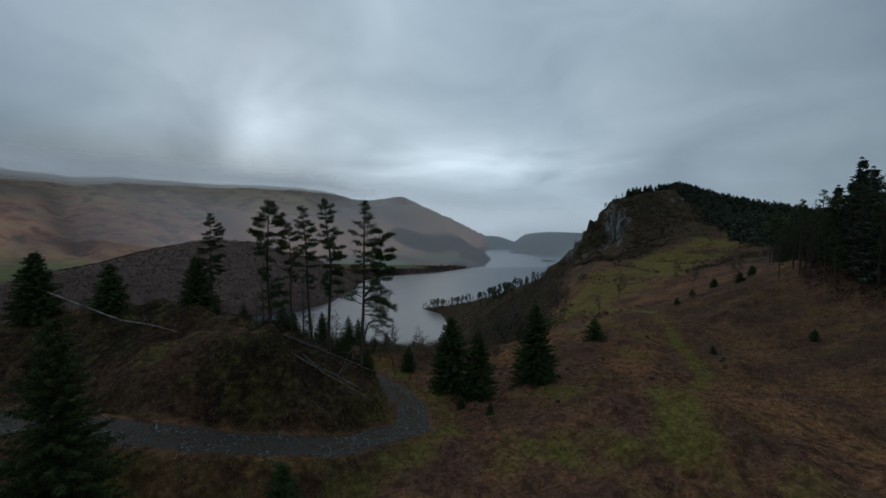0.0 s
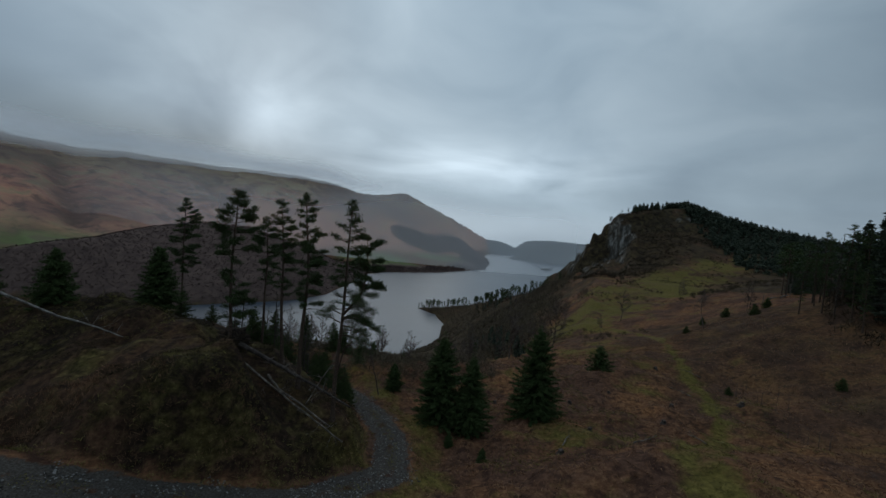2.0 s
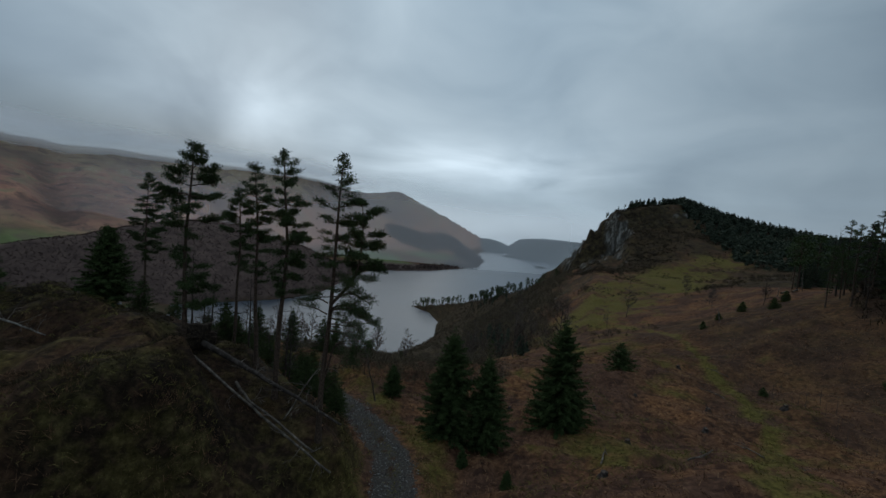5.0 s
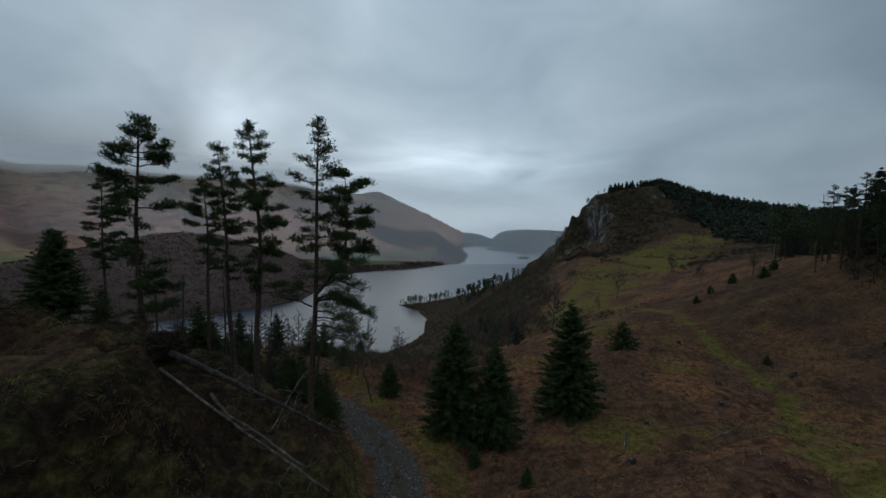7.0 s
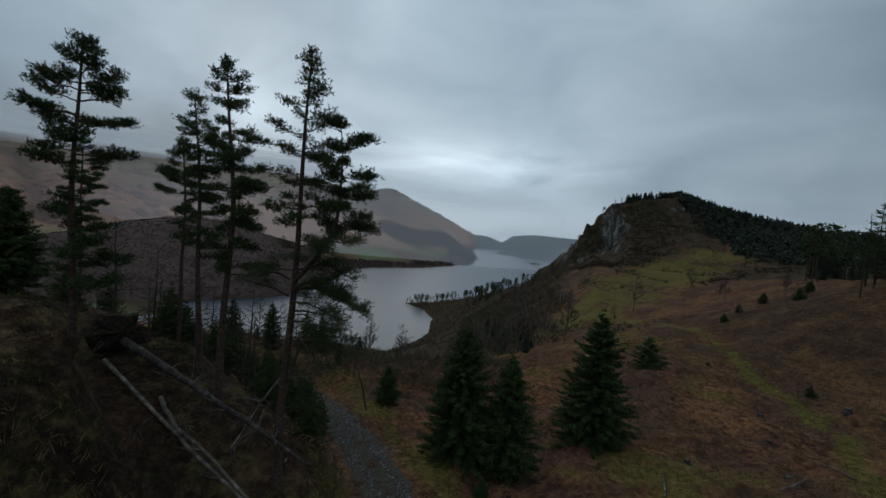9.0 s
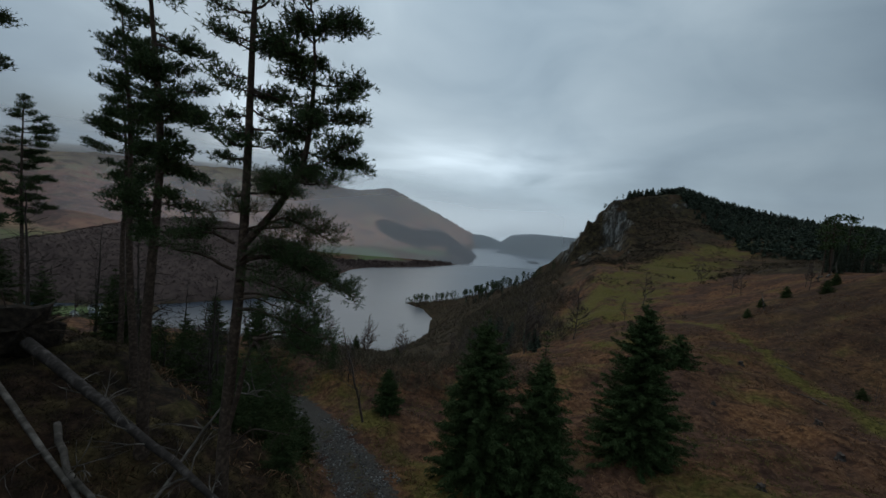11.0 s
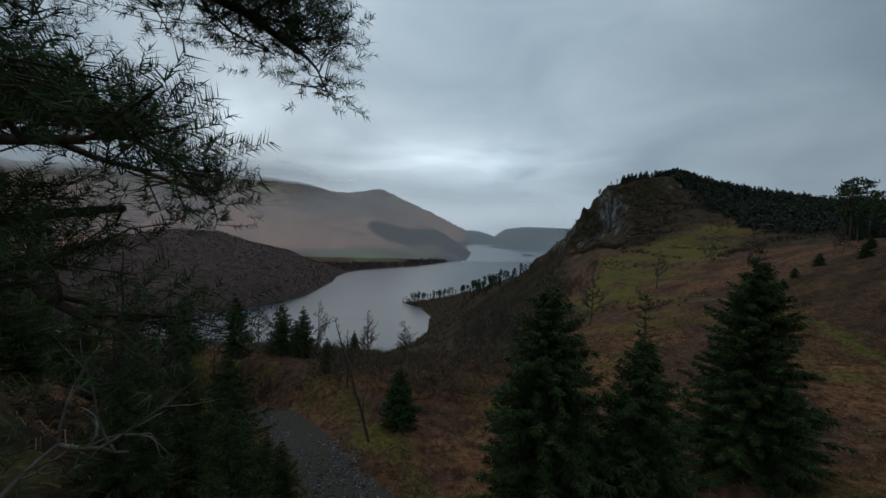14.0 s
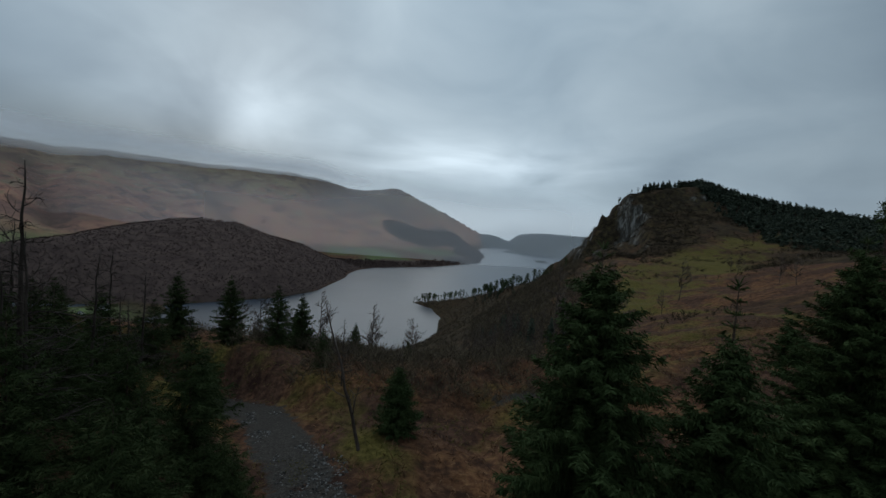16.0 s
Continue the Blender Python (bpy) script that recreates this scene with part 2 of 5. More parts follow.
BLADE = material("winter_grass", patchy((0.038, 0.034, 0.011), (0.095, 0.082, 0.024), (0.19, 0.155, 0.052), 0.6, 6.0, 0.45), 0.9)
STONE = material("slate_gravel", patchy((0.026, 0.024, 0.022), (0.070, 0.065, 0.060), (0.18, 0.172, 0.165), 4.0, 5.0, 0.7), 0.8)
EARTH = material("torn_earth", patchy((0.008, 0.006, 0.005), (0.020, 0.015, 0.011), (0.048, 0.035, 0.025), 5.0), 1.0, 0.05, 12.0)
HOW_WOODS = material("brown_oak_woods", patchy((0.050, 0.034, 0.031), (0.074, 0.051, 0.045), (0.098, 0.069, 0.057), 0.012, 4.0, 0.28), 1.0)
SCRUB = material("leafless_scrub", patchy((0.036, 0.028, 0.020), (0.078, 0.060, 0.042), (0.135, 0.108, 0.066), 0.05, 4.0, 0.5), 1.0)
CRAGSCRUB = material("dark_crag_scrub", patchy((0.012, 0.009, 0.007), (0.032, 0.025, 0.017), (0.066, 0.051, 0.030), 0.05, 4.0, 0.5), 1.0)
# heather kept very dark, part of the knoll's shade is in its colour
HEATHER = material("dark_heather", patchy((0.012, 0.009, 0.006), (0.030, 0.023, 0.013), (0.060, 0.046, 0.023), 0.7, 5.0, 0.5), 1.0)
# darker copy of the spruce needles, the thicket's shade put into the colour
THICKET = material("shaded_spruce_needles", patchy((0.017, 0.025, 0.010), (0.036, 0.050, 0.019), (0.062, 0.076, 0.030), 1.5, 5.0, 0.3), 0.9, spec=0.03)
SILVER = material("silver_birch_wood", patchy((0.035, 0.030, 0.026), (0.12, 0.108, 0.095), (0.36, 0.34, 0.31), 3.0, 8.0), 0.8)
FIRS = material("far_conifers", patchy((0.027, 0.036, 0.027), (0.050, 0.062, 0.044), (0.080, 0.092, 0.062), 0.05, 4.0, 0.5), 0.9)
# headland conifers paled to blue-grey, distance haze put into the colour
HAZED_CONIFERS = material("hazed_conifers", patchy((0.085, 0.094, 0.096), (0.115, 0.126, 0.128), (0.15, 0.16, 0.16), 0.02, 4.0, 0.5), 1.0)
WHITEWASH = material("whitewashed_wall", patchy((0.5, 0.49, 0.46), (0.66, 0.65, 0.62), (0.75, 0.74, 0.72), 1.0), 0.9)
SLATE = material("slate_roof", patchy((0.05, 0.055, 0.06), (0.09, 0.095, 0.10), (0.14, 0.14, 0.15), 2.0), 0.7, spec=0.4)
GLASSY = material("dark_window_pane", patchy((0.02, 0.02, 0.025), (0.03, 0.03, 0.035), (0.04, 0.04, 0.05), 1.0), 0.15, spec=0.5)


def paint_water(t, pos):
    return ramp(t, noise_(t, pos, 0.004, 3.0), [(0.3, (0.011, 0.020, 0.034)), (0.7, (0.018, 0.032, 0.052))])


WATER = material("lake_water", paint_water, 0.32, 0.0, spec=0.33)
wt = WATER.node_tree
wt.nodes["Principled BSDF"].inputs["Specular Tint"].default_value = (0.78, 0.93, 1.0, 1.0)
wpos = wt.nodes.new("ShaderNodeNewGeometry").outputs["Position"]
wstretch = node(wt, "ShaderNodeVectorMath", [(0, wpos), (1, (0.35, 1.0, 1.0))], op="MULTIPLY").outputs[0]
ripple = math_(wt, "ADD", noise_(wt, wstretch, 0.16, 3.0, 0.5), math_(wt, "MULTIPLY", noise_(wt, wpos, 0.006, 4.0), 4.0))
wb = node(wt, "ShaderNodeBump", [("Height", ripple), ("Strength", 0.22), ("Distance", 0.5)])
wt.links.new(wb.outputs[0], wt.nodes["Principled BSDF"].inputs["Normal"])

# ---- mesh helpers ----


class Geo:
    def __init__(self):
        self.v, self.f, self.n = [], [], 0

    def add(self, v, f):
        self.v.append(np.asarray(v, float).reshape(-1, 3))
        self.f.append(np.asarray(f, np.int64).reshape(-1, 3) + self.n)
        self.n += len(self.v[-1])

    def mesh(self, name, mat, smooth=False):
        me = bpy.data.meshes.new(name)
        v, f = np.concatenate(self.v), np.concatenate(self.f)
        me.vertices.add(len(v))
        me.vertices.foreach_set("co", v.ravel())
        me.loops.add(f.size)
        me.loops.foreach_set("vertex_index", f.ravel())
        me.polygons.add(len(f))
        me.polygons.foreach_set("loop_start", np.arange(0, f.size, 3))
        me.polygons.foreach_set("use_smooth", np.full(len(f), smooth))
        me.materials.append(mat)
        me.update(calc_edges=True)
        return me


def part(name, geo, mat, parent, label="", smooth=False):
    ob = new(name, geo.mesh(name, mat, smooth))
    ob.parent = parent
    return tagged(ob, label) if label else ob


def unit(v):
    v = np.asarray(v, float)
    return v / (np.linalg.norm(v, axis=-1, keepdims=True) + 1e-9)


def tube(geo, pts, radii, n=6):
    """A closed tapering tube along a bent line."""
    pts, radii = np.asarray(pts, float), np.asarray(radii, float)
    k = len(pts)
    tan = unit(np.gradient(pts, axis=0))
    ref = np.array((0.31, 0.95, 0.05)) if abs(tan[:, 2]).mean() > 0.6 else np.array((0.0, 0.0, 1.0))
    a = unit(np.cross(tan, ref))
    b = np.cross(tan, a)
    ang = np.linspace(0, 2 * np.pi, n, endpoint=False)
    ring = pts[:, None] + radii[:, None, None] * (np.cos(ang)[None, :, None] * a[:, None] + np.sin(ang)[None, :, None] * b[:, None])
    v = np.concatenate([ring.reshape(-1, 3), pts[-1:]])
    i, j = np.meshgrid(np.arange(k - 1), np.arange(n), indexing="ij")
    p, q = i * n + j, i * n + (j + 1) % n
    f = [np.stack([p, q, q + n], -1).reshape(-1, 3), np.stack([p, q + n, p + n], -1).reshape(-1, 3)]
    e = np.arange(n) + (k - 1) * n
    f.append(np.stack([e, np.roll(e, -1), np.full(n, k * n)], -1))
    geo.add(v, np.concatenate(f))


def blades(geo, pos, way, length, width, rng, bend=0.0):
    """Many thin leaves: each a narrow triangle, or bent once in the middle."""
    n = len(pos)
    way = unit(way)
    side = unit(np.cross(way, unit(rng.normal(size=(n, 3)))))
    length, width = np.broadcast_to(length, n)[:, None], np.broadcast_to(width, n)[:, None]
    if not bend:
        v = np.stack([pos - side * width / 2, pos + side * width / 2, pos + way * length], 1)
        geo.add(v, np.arange(3 * n).reshape(-1, 3))
        return
    mid = pos + way * length * 0.55
    tip = mid + unit(way + np.array((0, 0, -bend))) * length * 0.5
    v = np.stack([pos - side * width / 2, pos + side * width / 2, mid + side * width * 0.42, mid - side * width * 0.42, tip], 1)
    i = np.arange(n)[:, None] * 5
    geo.add(v, np.concatenate([i + (0, 1, 2), i + (0, 2, 3), i + (3, 2, 4)]))


# ---- the land ----


def lattice(i, j, seed):
    h = (i * 374761393 + j * 668265263 + seed * 1442695041) & 0xFFFFFFFF
    h = ((h ^ (h >> 13)) * 1274126177) & 0xFFFFFFFF
    return ((h ^ (h >> 16)) & 0xFFFF) / 65535.0


def value_noise(x, y, seed=0):
    i, j = np.floor(x).astype(np.int64), np.floor(y).astype(np.int64)
    u, w = x - i, y - j
    u, w = u * u * (3 - 2 * u), w * w * (3 - 2 * w)
    a, b = lattice(i, j, seed), lattice(i + 1, j, seed)
    c, d = lattice(i, j + 1, seed), lattice(i + 1, j + 1, seed)
    return (a * (1 - u) + b * u) * (1 - w) + (c * (1 - u) + d * u) * w - 0.5


def fbm(x, y, size, octaves=4, seed=0, gain=0.5):
    s, amp = 0.0, 1.0
    for k in range(octaves):
        s = s + amp * value_noise(x / size * 2 ** k + 17.3 * k, y / size * 2 ** k - 9.1 * k, seed + k)
        amp *= gain
    return s


def along(x, y, line):
    """Distance from a bent line, and the third value carried along it."""
    line = np.asarray(line, float)
    best, val = np.full(np.shape(x), 1e9), np.zeros(np.shape(x))
    for p, q in zip(line[:-1], line[1:]):
        d = q[:2] - p[:2]
        u = np.clip(((x - p[0]) * d[0] + (y - p[1]) * d[1]) / (d @ d), 0, 1)
        dist = np.hypot(x - p[0] - u * d[0], y - p[1] - u * d[1])
        val = np.where(dist < best, p[2] + u * (q[2] - p[2]), val)
        best = np.minimum(best, dist)
    return best, val


def ridge(x, y, line, slope, soft):
    d, z = along(x, y, line)
    return z - slope * (np.sqrt(d * d + soft * soft) - soft)


def smax(a, b, k):
    h = np.clip(0.5 + 0.5 * (a - b) / k, 0, 1)
    return b + (a - b) * h + k * h * (1 - h)


def mound(x, y, cx, cy, rx, ry, h, turn=0.0):
    c, s = math.cos(radians(turn)), math.sin(radians(turn))
    u, v = ((x - cx) * c + (y - cy) * s) / rx, (-(x - cx) * s + (y - cy) * c) / ry
    return h * np.exp(-(u * u + v * v))


TRACK = [(-60, 20, 147.5), (-34, 23.5, 144.5), (-22, 26, 142.3), (-15, 27.5, 140.6), (-8, 30.6, 138.6), (-2.6, 37.5, 136.7), (-3.4, 45, 135.5), (-6.4, 52, 134.5), (-10, 58, 133.6), (-14.5, 65, 132.2), (-22, 71, 129.8), (-42, 82, 124)]
KNOLL = [(-16, 36, 145.0), (-22, 40.5, 146.2), (-31, 46, 145.8), (-44, 47, 144.5), (-70, 46, 144)]
FALLEN = [[(-18.4, 43.7, 143.85), (-12.1, 40.2, 142.5), (-8.5, 38.1, 141.6)], [(-17.6, 41.7, 143.3), (-13.2, 39.2, 141.95), (-10.3, 37.6, 140.9), (-7.0, 35.6, 139.6)]]
CRAG = [(176, 437, 184), (186, 431, 194), (213, 430, 202), (256, 430, 202), (296, 400, 184), (330, 360, 173), (420, 300, 166)]
SPUR = [(168, 440, 140), (134, 452, 110), (104, 600, 66), (66, 700, 36), (18, 770, 15), (-36, 806, 1.5)]
SHELF = [(30, 68, 134.6), (44, 84, 134.6), (58, 118, 130), (68, 150, 127.5)]
RIGHT = [(120, -60, 153), (112, 20, 152), (104, 90, 152), (114, 125, 146.5), (138, 158, 145.5), (200, 215, 146), (280, 300, 154), (345, 350, 167)]
PATHWAY = [(18, 30, 0), (21, 37, 0), (32, 50, 0), (37, 56, 0), (44, 72, 0), (49, 86, 0), (56, 106, 0), (60, 140, 0)]
LAWN = [(36, 104, 9), (55, 155, 15), (97, 199, 22), (157, 256, 27), (205, 295, 20), (235, 312, 10)]
GREAT_HOW = [(-760, 640, 60), (-640, 760, 98), (-609, 850, 119), (-561, 950, 134), (-488, 1000, 129), (-433, 1050, 103), (-384, 1150, 78), (-306, 1200, 40)]
FELL = [(-2500, 900, 420), (-1838, 1900, 413), (-1722, 2200, 440), (-1479, 2500, 454), (-1105, 2800, 465), (-862, 3000, 458), (-748, 3200, 428), (-590, 3300, 429), (-370, 3400, 475), (-190, 3500, 398), (-47, 3600, 328), (278, 3900, 240), (538, 4200, 152), (768, 4500, 53)]
GULLY = [(-1608, 1615, 0), (-1366, 1418, 0), (-1185, 1272, 0)]
GULLY_TWO = [(-1300, 2120, 0), (-1238, 2033, 0), (-1156, 2037, 0), (-1006, 1895, 0), (-924, 1792, 0)]
FAR_WOOD = [(-120, 2400, 105), (-5, 2430, 133), (133, 2450, 116), (240, 2400, 45)]
WEST_HEAD = [(560, 3140, 5), (650, 3230, 30), (852, 3300, 138), (1047, 3300, 153), (1300, 3150, 170), (1900, 2700, 260)]
WEST_FELL = [(764, 4400, 31), (948, 4450, 158), (1235, 4550, 192), (1739, 4600, 173), (2600, 4200, 220)]
EAST_SHORE = [(-900, 600), (-560, 620), (-420, 654), (-351, 715), (-284, 776), (-250, 866), (-243, 1110), (-255, 1184), (-250, 1300), (-207, 1401), (-12, 1558), (216, 1914), (262, 2240), (293, 2368), (240, 2480), (310, 3000), (420, 3700), (560, 4100), (1200, 4260), (2500, 4400)]


def east_of_lake(x, y):
    """How far a place lies inland of the eastern shore (negative: in the lake)."""
    ys = np.array([p[1] for p in EAST_SHORE], float)
    xs = np.array([p[0] for p in EAST_SHORE], float)
    d, _ = along(x, y, [(a, b, 0) for a, b in EAST_SHORE])
    inside = x < np.interp(y, ys, xs)
    inside &= y > 600
    return np.where(inside, d, -d)


def land(x, y, rough=True):
    x, y = np.asarray(x, float), np.asarray(y, float)
    s = y + 0.25 * np.clip(x, -70, 0) - 0.08 * np.clip(x, 0, 60)
    drop = (np.sqrt((s - 70) ** 2 + 49) + (s - 70)) / 2
    z = 133.6 + 0.10 * np.clip(66 - s, 0, 200) - 0.335 * drop
    z = z + mound(x, y, 23, 35, 14, 12, 3.8) - mound(x, y, 3, 50, 9, 8, 0.9)
    z = z + mound(x, y, 2, 73, 8, 5, 1.2) + mound(x, y, 30, 66, 18, 12, 1.0)
    z = smax(z, ridge(x, y, RIGHT, 0.42, 14), 3.0)
    fall = np.clip((y - 120) / 80, 0, 1) * np.maximum(0, 80 - x)
    z = smax(z, ridge(x, y, SHELF, 0.34, 9) - 0.5 * fall, 4.0)
    apron = 127.0 + 0.078 * (y - 150) + 0.05 * (x - 68 - 0.53 * (y - 150)) - 0.6 * np.maximum(0, 54 + 0.42 * (y - 150) - x) - 0.5 * np.maximum(0, 146 - y) - 0.5 * np.maximum(0, y - 390)
    z = smax(z, apron, 5.0)
    z = smax(z, ridge(x, y, SPUR, 0.66, 6), 4.0)
    if rough:
        wx, wy = x + 16 * fbm(x, y, 34, 4, 101), y + 16 * fbm(x, y, 34, 4, 107)
    else:
        wx, wy = x, y
    crag = ridge(wx, wy, CRAG, 0.36, 10)
    d, _ = along(wx, wy, CRAG)
    west = np.clip((186 - x) / 14, 0, 1) * np.clip((y - 300) / 60, 0, 1)
    crag = crag - west * np.maximum(d - 4, 0) * 1.3
    front = np.clip((432 - y) / 20, 0, 1) * np.clip((290 - x) / 50, 0, 1) * np.clip((x - 150) / 20, 0, 1)
    crag = crag - front * 17 * np.clip((d - 8) / 30, 0, 1) ** 0.7
    crag = crag - np.clip((200 - x) / 60, 0, 1) * np.clip((d - 30) / 60, 0, 1) * 22 - 0.7 * np.maximum(0, 130 - x)
    z = smax(z, crag, 6.0)
    sd = np.hypot(x + 3, y - 27)
    sb = (x + 3) / np.maximum(y - 27, 1.0)
    top = np.interp(sb, [0.5, 0.64, 0.8, 1.0, 1.3], [198, 199, 183, 172, 165])
    foot = 139 + 14 * np.clip(sb - 0.6, 0, 0.6)
    up = np.clip((sd - 285) / 185, -0.5, 1)
    face = foot + (top - foot) * np.where(up > 0, 0.75 * up + 0.25 * up ** 3, 0.5 * up) - 0.5 * np.maximum(0, sd - 472)
    face = face - 1.7 * np.maximum(0, (0.52 - sb) * np.maximum(y - 27, 1.0)) - 0.3 * np.maximum(0, (sb - 1.2) * np.maximum(y - 27, 1.0)) - 60 * (y < 150)
    z = smax(z, face, 7.0)
    knoll = ridge(x, y, KNOLL, 0.95, 6.0) + mound(x, y, -18, 31, 8, 5, 1.2) - 0.9 * np.maximum(0, x + 14.2)
    nose = smax(ridge(x, y, [(-14.5, 42.5, 142.4), (-11, 39.8, 141.8), (-7.4, 37.9, 140.8)], 0.9, 1.6), ridge(x, y, [(-16, 30.5, 143.0), (-12.5, 32.0, 141.6)], 0.8, 2.0), 0.8)
    z = smax(z, smax(knoll, nose, 1.0), 1.5)
    e = east_of_lake(x, y)
    plain = np.where(e > 0, 24 * (1 - np.exp(-np.maximum(e, 0) / 160)) + np.maximum(e - 250, 0) * 0.05, np.maximum(e, -40) * 0.3)
    plain = np.where((y > 600) | (x < -300), plain, -20)
    east = smax(plain, ridge(x, y, GREAT_HOW, 0.42, 60), 10.0)
    fell = ridge(x, y, FELL, 0.40, 120) - 26 * np.exp(-(along(x, y, GULLY)[0] / 38) ** 2) - 22 * np.exp(-(along(x, y, GULLY_TWO)[0] / 36) ** 2)
    if rough:
        u, v = 0.8 * x + 0.6 * y, 0.6 * x - 0.8 * y
        steepness = np.clip(fell / 150, 0, 1) * np.clip((470 - fell) / 120, 0, 1)
        fell = fell + 45 * fbm(x, y, 1000, 2, 3) * np.clip(fell / 200, 0, 1) - steepness * 190 * np.clip(0.10 - np.abs(fbm(u, v * 0.15, 800, 2, 81)), 0, 1)
    east = smax(east, fell, 30.0)
    east = smax(east, ridge(x, y, FAR_WOOD, 0.42, 40), 10.0)
    z = smax(z, np.minimum(east, 1.0 + 0.9 * e), 4.0)
    z = smax(z, ridge(x, y, [(-560, 470, 12), (-470, 545, 8), (-452, 590, 5)], 0.12, 30), 2.0)
    z = smax(z, ridge(x, y, WEST_HEAD, 0.40, 50), 10.0)
    z = smax(z, ridge(x, y, WEST_FELL, 0.40, 60), 10.0)
    if rough:
        near = np.clip(1.2 - np.hypot(x - 10, y - 50) / 130, 0, 1)
        z = z + near * (1.6 * fbm(x, y, 12, 4, 7) + 1.0 * fbm(x, y, 2.8, 3, 11) + 0.9 * fbm(0.3 * x, y + 0.25 * x, 3.6, 2, 13))
        z = z + np.clip(1 - along(x, y, KNOLL)[0] / 14, 0, 1) * (2.0 * fbm(x, y, 5, 3, 41) + 1.5 * np.abs(fbm(x, y, 2.6, 3, 43)))
        wild = np.clip((z - 20) / 60, 0, 1) * np.clip((np.hypot(x, y) - 90) / 120, 0, 1) * np.clip(1 - (np.hypot(x, y) - 800) / 500, 0, 1)
        z = z + wild * 5.5 * fbm(x, y, 70, 6, 19, 0.6)
        cl = west * np.clip((z - 118) / 20, 0, 1) + 0.6 * front * np.clip(1 - np.abs(d - 28) / 26, 0, 1)
        z = z + np.clip(cl, 0, 1) * (9 * fbm(x, y, 22, 5, 23, 0.6) + 2.6 * np.sin(z * 0.42 + 7 * fbm(x, y, 24, 3, 29)))
    for bed in FALLEN:
        bd, bz = along(x, y, bed)
        w = np.clip((3.4 - bd) / 2.0, 0, 1)
        z = z - w * w * (3 - 2 * w) * np.maximum(0, z - bz)
    td, tz = along(x, y, TRACK)
    w = np.clip((3.9 - td) / 1.9, 0, 1)
    w = w * w * (3 - 2 * w)
    rut = 0.05 * fbm(x, y, 1.2, 2, 31) if rough else 0.0
    return z * (1 - w) + (tz + rut) * w


def height(x, y):
    return float(land(np.array([x]), np.array([y]))[0])


def graded(lo, hi, a, b, step, grow):
    """Steps of one width from a to b, widening outwards."""
    mid = list(np.arange(a, b, step))
    up, dn = [], []
    v, s = b, step
    while v < hi:
        up.append(v)
        s *= 1 + grow
        v += s
    v, s = a - step, step
    while v > lo:
        dn.append(v)
        s *= 1 + grow
        v -= s
    return np.array([lo] + dn[::-1] + mid + up + [hi])


def build_ground():
    gx = graded(-4900, 4900, -46, 66, 0.75, 0.027)
    gy = graded(-2500, 4950, 18, 100, 0.75, 0.023)
    gx = np.unique(np.concatenate([gx, np.arange(146, 215, 1.5), np.arange(215, 300, 2.5)]))
    gy = np.unique(np.concatenate([gy, np.arange(385, 450, 1.5)]))
    gx, gy = gx[np.concatenate([[True], np.diff(gx) > 0.3])], gy[np.concatenate([[True], np.diff(gy) > 0.3])]
    X, Y = np.meshgrid(gx, gy)
    Z = land(X, Y)
    ny, nx = X.shape
    i, j = np.meshgrid(np.arange(ny - 1), np.arange(nx - 1), indexing="ij")
    a = (i * nx + j).ravel()
    geo = Geo()
    geo.add(np.stack([X, Y, Z], -1).reshape(-1, 3), np.concatenate([np.stack([a, a + 1, a + nx + 1], -1), np.stack([a, a + nx + 1, a + nx], -1)]))
    me = geo.mesh("ground", GROUND, True)
    gz = np.hypot(np.gradient(Z, gy, axis=0), np.gradient(Z, gx, axis=1))
    e = east_of_lake(X, Y)
    r = np.hypot(X, Y)
    td, _ = along(X, Y, TRACK)
    dk, _ = along(X, Y, KNOLL)
    dc, zc = along(X, Y, CRAG)
    path, _ = along(X, Y, PATHWAY)
    lawn, lw = along(X, Y, LAWN)
    green = (1.0 + 1.2 * fbm(X, Y, 30, 5, 53, 0.6)) * np.exp(-(lawn / lw) ** 2) + 1.35 * np.exp(-(path / (1.0 + 0.8 * (Y < 50))) ** 2) + mound(X, Y, 17, 46, 14, 6, 0.36) + (0.55 + 0.5 * (X > -8)) * np.exp(-((td - 3.6) / 1.5) ** 2)
    green = green + mound(X, Y, 5, 33, 9, 4, 0.5) + mound(X, Y, 14, 31, 12, 2.5, 0.35) + mound(X, Y, 8, 72, 12, 5, 0.3)
    knolly = np.exp(-(dk / 11) ** 4) * (td > 2)
    fell, _ = along(X, Y, FELL)
    hw, _ = along(X, Y, GREAT_HOW)
    fw, _ = along(X, Y, FAR_WOOD)
    wh, _ = along(X, Y, WEST_HEAD)
    wf, _ = along(X, Y, WEST_FELL)
    crags = fbm(X, Y, 26, 5, 61, 0.6)
    steep = np.clip((gz - 0.95) / 0.5, 0, 1) * (r > 120) * np.clip(crags * 6 - 0.1 + 0.5 * (X < 180), 0, 1) * (Z > 126)
    heath = np.clip((75 - dc) / 35, 0, 1) * (Z > 110) * np.clip(1.2 - 0.9 * green, 0, 1)
    heath = np.maximum(heath, np.clip((gz - 0.5) / 0.3, 0, 1) * (r > 250) * (r < 900))
    heath = np.maximum(heath, 0.85 * ((r > 130) & (r < 900) & (X > 130)) * np.clip(1.2 - 1.3 * green, 0, 1))
    # near right slope darkened too, vignette dimming put into the ground colour
    heath = np.maximum(heath, 0.5 * np.clip((X - 30) / 30, 0, 1) * (r < 140) * np.clip(1 - 1.4 * green, 0, 1))
    wood = np.clip((330 - hw) / 60, 0, 1) * (e > 0) * (Z > 1)
    wood = np.maximum(wood, np.clip((150 + 160 * fbm(X, Y, 220, 3, 87) - e) / 30, 0, 1) * (e > 0) * (Y < 2600))
